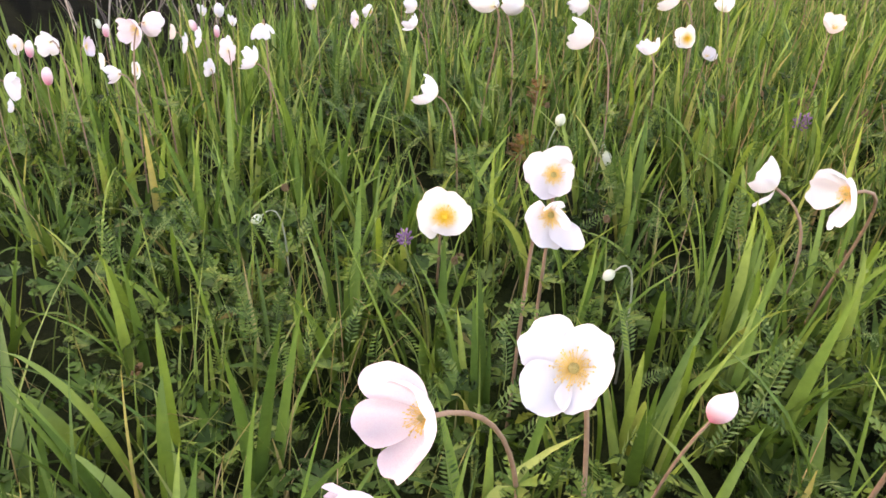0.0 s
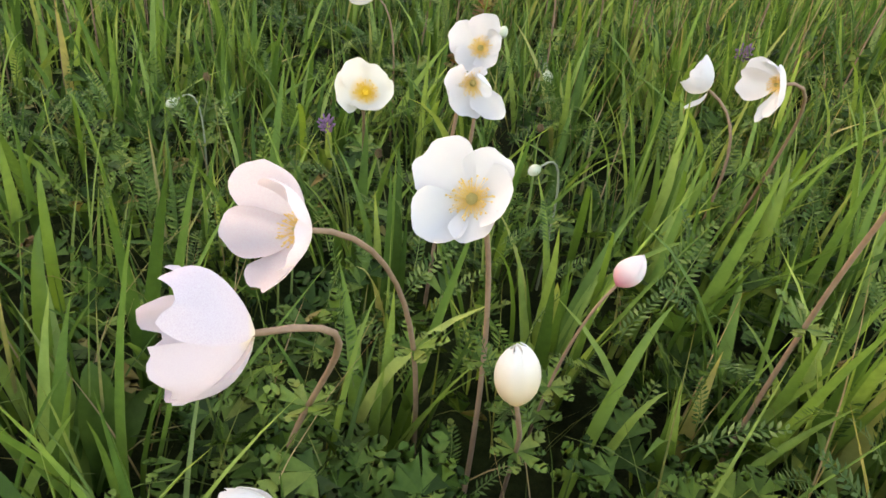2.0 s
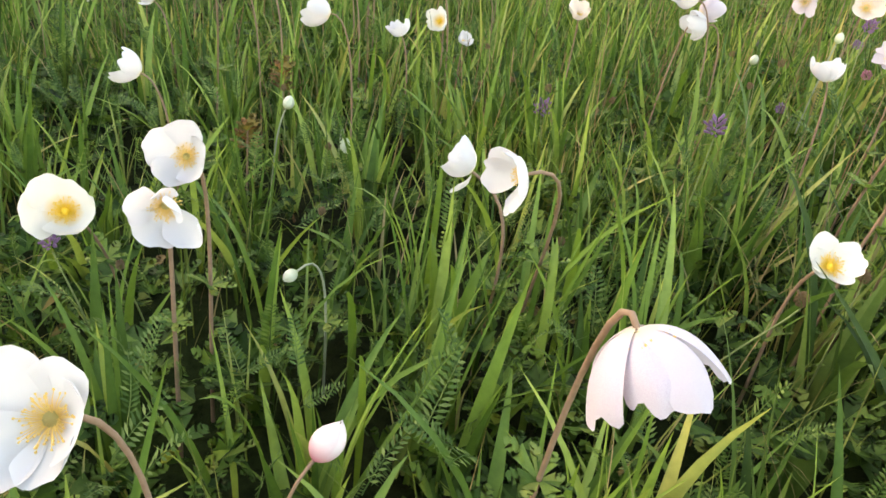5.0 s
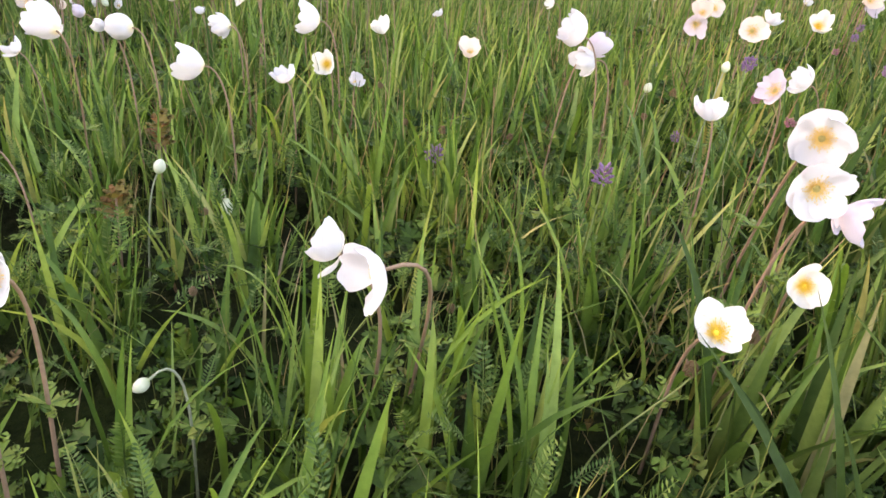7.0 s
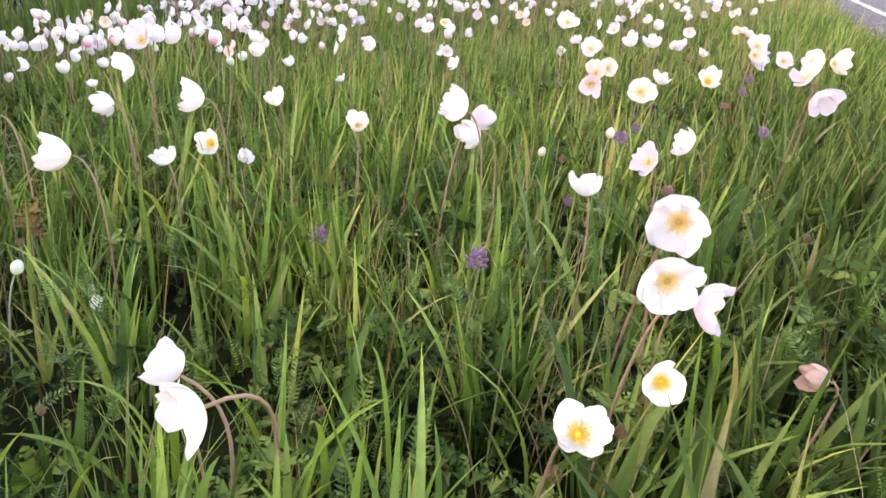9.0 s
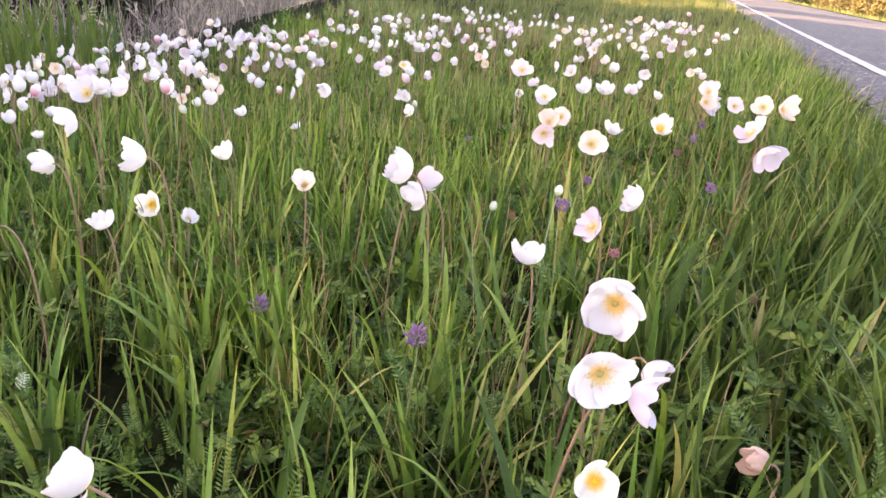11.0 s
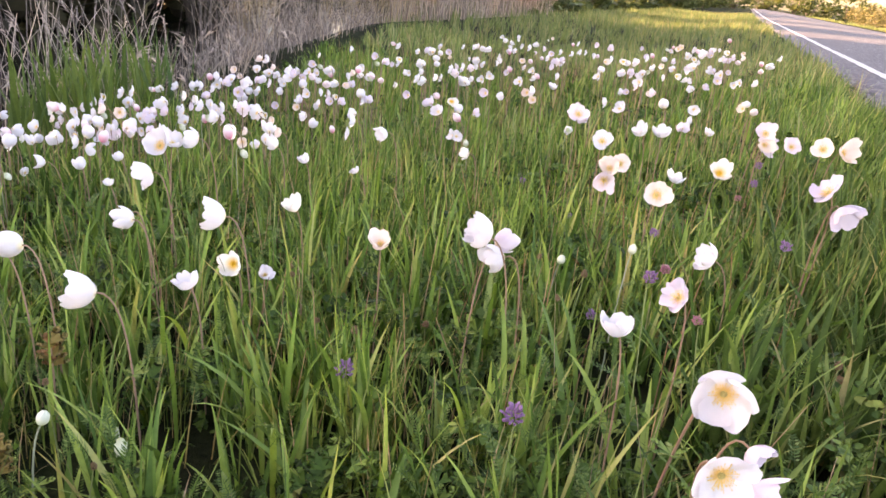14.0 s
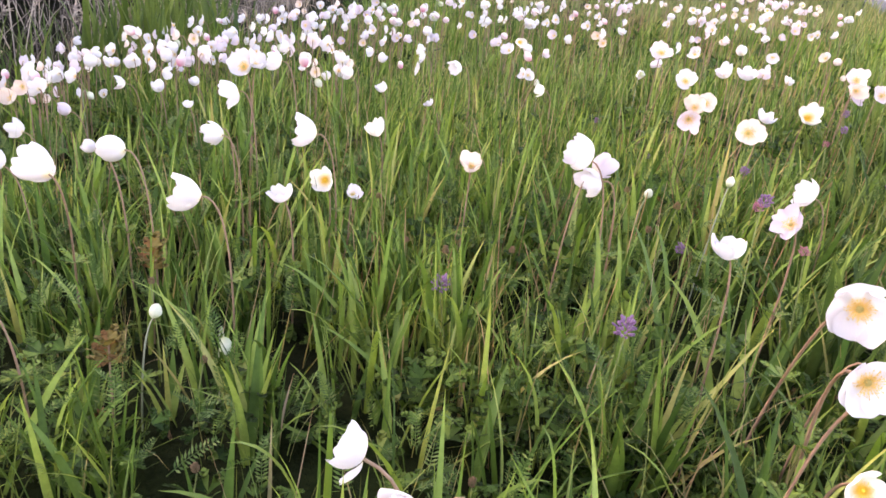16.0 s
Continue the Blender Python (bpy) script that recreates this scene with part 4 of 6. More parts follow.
def stamen_mesh(mat, count=64):
    """A ring of fine filaments with anthers, for a flower one unit across."""
    r = np.random.default_rng(2)
    pieces = []
    for k in range(count):
        a = k * 2.39996
        reach = r.uniform(0.10, 0.26)
        tip = np.array([math.cos(a) * reach, math.sin(a) * reach, r.uniform(0.05, 0.14)])
        foot = np.array([math.cos(a) * 0.045, math.sin(a) * 0.045, 0.01])
        pieces.append(tube(np.stack([foot, 0.5 * (foot + tip) + (0, 0, 0.02), tip]), np.array([0.005, 0.004, 0.004]) if count > 30 else np.array([0.012, 0.012, 0.016]), 3))
        if count < 30:
            continue
        d = (tip - foot) / np.linalg.norm(tip - foot)
        pieces.append(tube(np.stack([tip - d * 0.004, tip + d * 0.004, tip + d * 0.017, tip + d * 0.022]), np.array([0.003, 0.012, 0.011, 0.002]), 4))
    v, f, _ = joined(pieces)
    return mesh_data("stamens", v, f, mat)


def pistil_mesh(mat):
    t = np.linspace(0, 1, 7)
    v, f = tube(np.stack([0 * t, 0 * t, 0.10 * t], -1), np.array([0.055, 0.068, 0.07, 0.062, 0.046, 0.026, 0.003]), 9)
    return mesh_data("pistil", v, f, mat)


STAMENS, CENTRE = stamen_mesh(STAMEN), pistil_mesh(PISTIL)
SMALL_STAMENS, SMALL_GOLD = stamen_mesh(STAMEN, 18), stamen_mesh(GOLD, 18)
GOLD_STAMENS, GOLD_CENTRE = stamen_mesh(GOLD), pistil_mesh(GOLD)
lv, lf, la = lobed_leaf(3, 1.0, 31, True)
INVOLUCRE = mesh_data("stem_leaf", lv, lf, HERB, la)
TINT_WORDS = {"white": "white", "warm": "white", "pink": "pink-blushed white", "lilac": "pale lilac", "cream": "creamy white", "peach": "peach-tinted", "withered": "peach-brown", "goldbase": "white", "pinkbud": "pink and white", "greenbud": "greenish white"}
FORM_WORDS = {"umbrella": "wide nodding {} anemone on an arched reddish stem", "egg": "half closed {} anemone flower on a thin reddish stem", "bowl": "round bowl-shaped {} anemone with an orange heart", "tulip": "{} anemone with pointed petals and an orange heart", "skirt": "hanging {} anemone with spread petals on arched stem", "closed": "nearly closed {} anemone with a golden base", "goblet": "upright {} anemone cup on a thin stem", "crumpled": "fading crumpled {} anemone on a bent stem", "star": "wide open {} anemone with yellow centre", "open": "open {} anemone with yellow centre on reddish stem", "cup": "cup-shaped {} anemone flower on a thin reddish stem", "bell": "nodding {} anemone on an arched reddish stem", "ragged": "ragged {} anemone on a reddish stem", "bud": "closed {} anemone bud on a downy curved stem", "spent": "withered {} anemone drooping from a reddish stem"}
rnd = random.Random(8)


def anemone(head, facing, lean, size, form, tint, simple=False, petals=None):
    """One flower: the middle of its head, the way it faces, how far its foot stands off, its width in metres."""
    f = Vector(facing).normalized()
    seat = Vector(head) - f * size * head_depth(form)
    foot = Vector((seat.x + lean[0], seat.y + lean[1], 0))
    foot.z = gh(foot.x, foot.y) - 0.01
    ob = thing("anemone", foot, FORM_WORDS[form].format(TINT_WORDS[tint]), "flower", "anemones in the meadow")
    h = seat.z - foot.z
    end = seat - foot
    arch = min(0.09 if f.z > -0.5 else 0.04, 0.34 * h) if petals else min(0.05, (0.42 if form == "bud" else 0.2) * h)
    line = bezier((0, 0, 0), (lean[0] * -0.1, lean[1] * -0.1, 0.5 * h), tuple(end - f * arch + Vector((0, 0, 0.012))), tuple(end + f * size * 0.02), 14)
    thick = 0.0015 if form == "bud" else 0.0021 if petals else 0.0018
    v, faces = tube(line, np.linspace(thick * 1.15, thick * 0.85, 14), 6 if not simple else 4)
    part("stem", mesh_data("stem", v, faces, BUDSTEM if tint == "greenbud" else STEM), ob)
    turn = f.to_track_quat("Z", "Y").to_matrix().to_4x4()
    spin = rnd.uniform(0, 6.28)
    wide, long = {"bud": (1.7, 1.55), "egg": (1.2, 1.15), "closed": (1.2, 1.45)}.get(form, (1.0, 1.0) if petals else (1.13, 1.13))
    place = Matrix.Translation(end) @ turn @ Matrix.Diagonal((size * wide, size * wide, size * long, 1))
    tight = 0.62 if form in ("cup", "bell", "umbrella", "egg", "closed", "goblet", "crumpled", "spent") else 0.9
    middle = place @ Matrix.Diagonal((tight, tight, 1.25 if tight < 0.7 else 1.0, 1)) @ Matrix.Translation((0, 0, 0.02))
    count = 5 if form != "bud" else 4
    shapes = [(spin + k * 2 * math.pi / count, 0.0, 1.0, 1.0) for k in range(count)]
    if petals:  # each petal's direction, how much further it opens (degrees), its length and width
        shapes = []
        for way, opens, long_by, wide_by in petals:
            side = turn.to_3x3().inverted() @ Vector(way)
            shapes.append((math.atan2(side.y, side.x), radians(opens), long_by, wide_by))
    jitter = {"bud": 0.03, "egg": 0.35, "closed": 0.2}.get(form, 0.5 if petals else 1.0)
    for k, (angle, opens, long_by, wide_by) in enumerate(shapes):
        grow = long_by * (1 + jitter * rnd.uniform(-0.12, 0.10))
        m = place @ Matrix.Rotation(angle + jitter * rnd.uniform(-0.14, 0.14), 4, "Z") @ Matrix.Rotation(opens + jitter * rnd.uniform(-0.16, 0.16), 4, "Y") @ Matrix.Translation((0, 0, 0.012 * (k % 2))) @ Matrix.Diagonal((grow, grow * wide_by * (1 + jitter * rnd.uniform(-0.10, 0.10)), grow, 1))
        part("petal", petal_mesh(form, tint, rnd.randrange(6), simple), ob, m=m)
    if form != "bud":
        part("stamen_ring", ((SMALL_GOLD if simple else GOLD_STAMENS) if tint == "cream" else (SMALL_STAMENS if simple else STAMENS)), ob, "ring of yellow stamens", middle)
        part("pistil", GOLD_CENTRE if tint == "cream" else CENTRE, ob, "domed centre", middle)
    if not simple:
        i = 5
        for k in range(3):
            m = Matrix.Translation(line[i]) @ Matrix.Rotation(spin + 2.1 * k + rnd.uniform(-0.3, 0.3), 4, "Z") @ Matrix.Rotation(rnd.uniform(0.2, 0.8), 4, "X") @ Matrix.Scale(rnd.uniform(0.022, 0.038), 4)
            part("stem_leaf", INVOLUCRE, ob, "toothed green leaf", m)
    return ob




def seen(right, near, up):
    """A direction in the terms of someone who faces the first flowers."""
    return (0.81 * right + 0.59 * near, 0.59 * right - 0.81 * near, up)


def later(right, near, up):
    """The same for someone who looks along the road."""
    return (0.95 * right + 0.32 * near, 0.32 * right - 0.95 * near, up)


anemone((-0.224, 0.040, 0.333), (0.27, -0.75, 0.60), (0.008, 0.059), 0.063, "star", "warm", petals=[(seen(-0.78, 0, 0.62), 0, 1.10, 0.95), (seen(0.3, 0, 0.95), 0, 0.98, 1.0), (seen(1, 0, 0.05), -8, 0.98, 1.05), (seen(0.45, 0, -0.9), -4, 0.92, 1.0), (seen(-0.55, 0, -0.83), 0, 1.12, 0.9)])
anemone((-0.262, -0.071, 0.330), (-0.06, -0.86, 0.36), (-0.022, 0.160), 0.066, "umbrella", "pink", petals=[(seen(0, 0.1, 1), -10, 1.05, 1.0), (seen(-0.2, -1, 0.35), 0, 1.08, 1.0), (seen(-0.2, -0.9, -0.8), 0, 1.0, 0.85), (seen(0.1, 0.5, -1), -2, 1.05, 0.75), (seen(0.2, 1, 0.25), 0, 0.85, 1.0)])
anemone((-0.217, -0.144, 0.323), (-0.57, -0.82, -0.07), (-0.128, 0.108), 0.057, "crumpled", "lilac", petals=[(seen(0, 0.35, 1), 12, 1.05, 1.1), (seen(0, 1, -0.25), -10, 0.92, 1.1), (seen(0, 0.1, -1), 8, 1.0, 0.9), (seen(0, -1, -0.4), -8, 1.15, 0.9), (seen(0, -1, 0.6), 10, 0.95, 1.0)])
anemone((-0.171, 0.176, 0.243), (0.17, 0.61, 0.77), (-0.040, 0.008), 0.0125, "bud", "pinkbud")
anemone((-0.144, 0.012, 0.255), (-0.25, -0.02, 0.97), (-0.056, 0.124), 0.022, "closed", "goldbase")
anemone((-0.545, 0.249, 0.238), (0.62, -0.49, 0.61), (-0.160, 0.160), 0.05, "bowl", "cream")
anemone((-0.439, 0.297, 0.315), (0.47, -0.76, 0.44), (-0.028, 0.046), 0.051, "bowl", "warm", petals=[(seen(-0.95, 0, 0.3), 0, 1.1, 1.0), (seen(0.1, 0, 1), 0, 1.15, 0.9), (seen(0.9, 0, 0.4), -10, 0.9, 0.85), (seen(0.6, 0, -0.8), 0, 0.9, 1.0), (seen(-0.5, 0, -0.9), 0, 1.0, 1.0)])
anemone((-0.395, 0.244, 0.301), (0.75, -0.62, 0.24), (-0.045, 0.037), 0.056, "ragged", "warm", petals=[(seen(-1, 0, 0.1), 0, 1.05, 1.0), (seen(-0.45, 0, -0.9), 0, 1.1, 1.1), (seen(0.55, 0, -0.85), 0, 1.1, 0.9), (seen(1, 0, 0.35), -25, 0.8, 0.85), (seen(-0.1, 0, 1), -15, 0.7, 0.9)])
anemone((-0.322, 0.569, 0.273), (-0.80, -0.35, 0.50), (0.044, 0.011), 0.046, "cup", "white", petals=[(seen(-0.2, 0.2, 1), 0, 1.05, 1.2), (seen(0.5, 0.9, 0.4), -4, 1.0, 1.25), (seen(0.1, 1, -0.6), 0, 0.95, 1.1), (seen(-0.5, 0.2, -1), 36, 1.1, 0.45), (seen(-0.4, -1, 0.2), 0, 1.0, 1.2)])
anemone((-0.215, 0.468, 0.326), (-0.50, -0.85, -0.06), (-0.038, 0.160), 0.056, "umbrella", "warm", petals=[(seen(0, 0.1, 1), -4, 1.0, 1.1), (seen(0, 1, 0.35), 0, 1.0, 1.15), (seen(0, 0.9, -0.75), 5, 1.05, 0.9), (seen(0, 0.1, -1), 16, 1.15, 0.4), (seen(0, -1, -0.3), 0, 1.0, 1.0), (seen(0, -1, 0.6), 0, 0.95, 1.0)])
anemone((-0.413, 0.415, 0.156), (-0.26, -0.88, -0.39), (0.013, 0.043), 0.0075, "bud", "greenbud")
anemone((-0.923, 0.230, 0.080), (-0.28, -0.81, -0.51), (0.012, 0.036), 0.0085, "bud", "greenbud")
anemone((-0.010, 0.209, 0.388), (0.55, -0.11, -0.83), (-0.051, 0.078), 0.065, "skirt", "lilac", petals=[(seen(-1, 0.2, -0.2), 0, 1.05, 1.05), (seen(-0.15, 1, 0.1), -6, 0.72, 0.95), (seen(0.55, 0.8, 0), 0, 0.95, 0.9), (seen(1, -0.4, 0.2), 10, 1.05, 1.0), (seen(-0.3, -1, 0), 0, 1.0, 1.1)])
anemone((0.054, 0.205, 0.256), (-0.53, 0.26, 0.81), (0.031, -0.016), 0.046, "goblet", "pink")
anemone((-0.156, -0.161, 0.262), (-0.72, -0.68, 0.12), (0.043, 0.041), 0.044, "cup", "white")
anemone((-0.214, -0.253, 0.271), (-0.66, -0.36, 0.66), (0.039, 0.022), 0.05, "cup", "pink")
anemone((-0.986, 0.641, 0.181), (-0.71, -0.53, 0.45), (0.043, 0.032), 0.052, "cup", "white")
anemone((-0.797, 0.804, 0.137), (0.30, 0.15, 0.91), (-0.020, -0.012), 0.011, "bud", "greenbud")
anemone((-0.735, 0.887, 0.074), (0.53, -0.35, -0.77), (-0.020, 0.013), 0.013, "bud", "greenbud")
anemone((0.116, 0.735, 0.314), (0.38, -0.82, 0.42), (0.004, 0.160), 0.034, "bowl", "cream")
anemone((0.057, 0.696, 0.261), (0.42, -0.53, 0.74), (-0.025, 0.032), 0.060, "tulip", "cream", petals=[(later(-1, 0, -0.05), 0, 1.05, 0.9), (later(-0.55, 0, 0.85), 0, 1.05, 1.2), (later(0.6, 0, 0.75), 0, 0.95, 0.9), (later(1, 0, 0.1), 0, 0.95, 0.8), (later(0.25, 0, -1), -6, 0.85, 0.9), (later(-0.7, 0, -0.7), 0, 0.95, 0.8)])
anemone((0.098, 0.788, 0.391), (0.40, -0.90, 0.16), (0.009, 0.160), 0.063, "star", "warm", petals=[(later(-1, 0, 0.1), 0, 1.05, 1.15), (later(-0.1, 0, 1), -4, 1.0, 1.1), (later(0.95, 0, 0.55), 6, 1.0, 0.55), (later(0.6, 0, -0.8), 0, 0.95, 1.0), (later(-0.5, 0, -0.9), 0, 1.0, 1.1)])
anemone((0.137, 0.822, 0.364), (1.00, -0.09, 0.03), (-0.060, 0.005), 0.043, "bell", "lilac")
anemone((0.090, 0.919, 0.404), (0.05, -1.00, 0.05), (-0.047, 0.160), 0.066, "bowl", "warm", petals=[(later(-1, 0, -0.15), 0, 1.0, 1.15), (later(-0.35, 0, 0.95), 0, 1.05, 1.1), (later(0.75, 0, 0.6), -8, 1.0, 1.0), (later(0.9, 0, -0.55), 0, 1.0, 1.0), (later(-0.3, 0, -1), 0, 0.9, 1.0)])
anemone((0.149, 1.005, 0.299), (0.77, -0.59, -0.24), (-0.046, 0.035), 0.038, "bell", "lilac")
anemone((0.280, 0.925, 0.265), (-0.88, -0.35, 0.2), (-0.02, -0.03), 0.027, "spent", "withered")
anemone((-0.055, 1.175, 0.346), (-0.31, 0.14, 0.94), (0.019, -0.008), 0.048, "cup", "white")
anemone((0.015, 1.275, 0.374), (-0.55, -0.66, 0.45), (0.020, 0.040), 0.05, "ragged", "lilac")
anemone((0.051, 1.666, 0.321), (-0.87, -0.38, 0.33), (0.052, 0.023), 0.056, "cup", "white")
anemone((-0.336, 1.342, 0.380), (-0.89, -0.28, 0.35), (0.054, 0.017), 0.062, "cup", "white")
anemone((-0.312, 1.380, 0.322), (-0.80, -0.52, -0.25), (0.040, 0.040), 0.052, "cup", "white")
anemone((-0.307, 1.406, 0.350), (0.47, 0.79, 0.39), (-0.028, -0.047), 0.045, "cup", "lilac")
anemone((-0.571, 1.434, 0.285), (0.14, -0.46, 0.88), (-0.009, 0.028), 0.046, "cup", "peach")
anemone((-0.820, 1.278, 0.221), (0.21, -0.91, 0.35), (-0.012, 0.055), 0.044, "cup", "cream")
anemone((-0.808, 1.381, 0.169), (0.37, -0.51, 0.78), (-0.022, 0.030), 0.034, "cup", "white")
anemone((-0.862, 1.199, 0.203), (-0.50, -0.05, 0.86), (0.030, 0.003), 0.044, "cup", "white")
anemone((-0.891, 0.978, 0.256), (-0.85, -0.52, 0.10), (0.051, 0.031), 0.06, "cup", "white")
anemone((-0.932, 1.685, 0.218), (-0.17, -0.52, 0.84), (0.010, 0.031), 0.046, "cup", "cream")
anemone((-0.922, 1.362, 0.279), (-0.90, -0.43, 0.05), (0.054, 0.026), 0.06, "cup", "white")
anemone((-1.180, 1.379, 0.210), (-0.98, -0.19, -0.04), (0.059, 0.011), 0.05, "cup", "white")
anemone((-1.221, 1.421, 0.189), (-0.45, -0.65, -0.61), (0.027, 0.039), 0.045, "cup", "white")
anemone((-0.978, 0.777, 0.331), (-0.94, 0.03, 0.34), (-0.160, 0.160), 0.054, "cup", "white")
anemone((-1.136, 1.054, 0.258), (-0.96, -0.27, -0.05), (0.058, 0.016), 0.042, "egg", "white")
anemone((-1.200, 1.056, 0.245), (-0.75, -0.54, 0.37), (0.045, 0.033), 0.022, "egg", "white")
anemone((-1.285, 1.554, 0.256), (-0.82, -0.48, -0.30), (0.049, 0.029), 0.06, "cup", "white")
anemone((-1.365, 1.695, 0.294), (0.12, -0.90, 0.42), (-0.007, 0.054), 0.062, "bowl", "warm")
anemone((-1.332, 1.719, 0.307), (0.54, -0.42, 0.73), (-0.032, 0.025), 0.046, "cup", "white")
anemone((-1.309, 1.763, 0.310), (-0.90, -0.44, -0.04), (0.054, 0.026), 0.056, "cup", "white")
anemone((-1.135, 2.068, 0.227), (-0.27, -0.33, 0.90), (0.016, 0.020), 0.036, "cup", "white")
anemone((0.244, 1.759, 0.482), (-0.67, -0.43, 0.60), (0.024, 0.160), 0.058, "ragged", "lilac")
anemone((0.285, 1.740, 0.445), (0.45, -0.70, -0.35), (-0.009, 0.160), 0.058, "bell", "lilac")
anemone((-0.088, 2.007, 0.346), (0.23, -0.87, 0.43), (-0.014, 0.052), 0.064, "open", "peach")
anemone((0.054, 2.551, 0.323), (0.22, -0.75, 0.62), (-0.013, 0.045), 0.056, "cup", "cream")
anemone((-1.094, 2.525, 0.241), (-0.73, -0.63, -0.27), (0.044, 0.038), 0.05, "cup", "white")
anemone((-0.255, 2.257, 0.292), (0.21, -0.96, -0.19), (-0.013, 0.058), 0.06, "ragged", "pink")
anemone((-0.253, 2.288, 0.330), (-0.05, -0.85, 0.53), (0.003, 0.051), 0.055, "cup", "peach")
anemone((-0.224, 2.326, 0.338), (0.46, -0.76, 0.46), (-0.028, 0.046), 0.05, "open", "peach")
anemone((-0.317, 2.517, 0.359), (0.19, -0.75, 0.64), (-0.011, 0.045), 0.06, "open", "white")
anemone((-0.425, 2.613, 0.416), (0.16, -0.75, 0.64), (-0.010, 0.045), 0.062, "open", "pink")
anemone((-0.154, 2.732, 0.384), (0.03, -0.36, 0.93), (-0.002, 0.022), 0.06, "cup", "white")
anemone((-0.225, 2.723, 0.375), (-0.38, -0.44, 0.81), (0.023, 0.027), 0.05, "cup", "white")
anemone((-0.062, 2.199, 0.356), (0.14, 0.11, 0.98), (-0.009, -0.007), 0.045, "cup", "white")
anemone((0.352, 2.851, 0.396), (-0.01, -0.86, 0.51), (0.001, 0.052), 0.066, "open", "peach")
anemone((0.422, 2.861, 0.396), (0.59, -0.66, 0.46), (-0.035, 0.040), 0.066, "bell", "peach")
anemone((0.276, 3.057, 0.354), (0.25, -0.87, 0.43), (-0.015, 0.052), 0.058, "open", "pink")
anemone((0.172, 2.931, 0.404), (-0.07, -0.90, 0.43), (0.004, 0.054), 0.062, "ragged", "pink")
anemone((0.185, 2.901, 0.366), (0.70, -0.67, -0.26), (-0.042, 0.040), 0.06, "bell", "lilac")
anemone((-1.601, 0.190, 0.193), (-0.82, -0.26, -0.51), (0.049, 0.016), 0.046, "ragged", "white")
anemone((-1.504, 0.322, 0.221), (0.32, -0.95, -0.02), (-0.019, 0.057), 0.050, "ragged", "pink")
anemone((-1.498, 0.355, 0.232), (-0.27, 0.91, -0.31), (0.016, -0.055), 0.046, "bowl", "pink")
anemone((-1.559, 0.289, 0.126), (-0.82, -0.57, -0.01), (0.049, 0.034), 0.034, "cup", "white")
anemone((-1.461, 0.590, 0.195), (-0.17, -0.03, -0.98), (0.010, 0.002), 0.046, "bell", "white")
anemone((-1.425, 0.528, 0.148), (-0.80, -0.49, 0.33), (0.048, 0.029), 0.046, "cup", "white")
anemone((-1.517, 1.082, 0.130), (-0.71, -0.41, 0.57), (0.043, 0.025), 0.046, "cup", "white")
anemone((-2.089, 1.537, 0.076), (0.11, -0.88, 0.47), (-0.006, 0.053), 0.049, "bowl", "peach")
anemone((-1.780, 1.325, 0.090), (-0.87, -0.43, 0.23), (0.052, 0.026), 0.046, "cup", "white")
anemone((-1.866, 1.546, 0.085), (-0.87, -0.43, 0.23), (0.052, 0.026), 0.03, "egg", "lilac")
anemone((-2.032, 1.901, 0.078), (-0.79, -0.62, -0.02), (0.047, 0.037), 0.041, "cup", "white")
anemone((-1.913, 1.949, 0.083), (-0.42, -0.09, 0.90), (0.025, 0.005), 0.033, "egg", "white")
anemone((-1.674, 1.829, 0.097), (-0.56, 0.02, 0.83), (0.034, -0.001), 0.03, "cup", "white")
anemone((-1.898, 2.106, 0.083), (-0.64, -0.08, 0.77), (0.038, 0.005), 0.028, "egg", "white")
anemone((-2.170, 2.298, 0.074), (-0.25, -0.79, 0.56), (0.015, 0.047), 0.046, "ragged", "white")
anemone((-2.154, 2.358, 0.075), (-0.08, -0.71, 0.70), (0.005, 0.042), 0.046, "cup", "pink")
anemone((-1.638, 2.542, 0.100), (-0.92, -0.21, 0.34), (0.055, 0.012), 0.037, "cup", "white")
anemone((-1.812, 2.629, 0.088), (-0.84, -0.34, 0.42), (0.051, 0.020), 0.033, "cup", "white")
anemone((-1.080, 2.307, 0.155), (-0.74, -0.13, 0.66), (0.044, 0.008), 0.028, "cup", "white")
anemone((-0.255, 1.754, 0.206), (0.25, -0.10, 0.95), (-0.012, 0.008), 0.011, "bud", "greenbud")
anemone((-0.089, 1.593, 0.321), (0.10, 0.20, 0.97), (-0.010, -0.010), 0.010, "bud", "greenbud")
anemone((-0.956, 3.072, 0.130), (-0.20, 0.10, 0.97), (0.010, 0.008), 0.014, "bud", "greenbud")

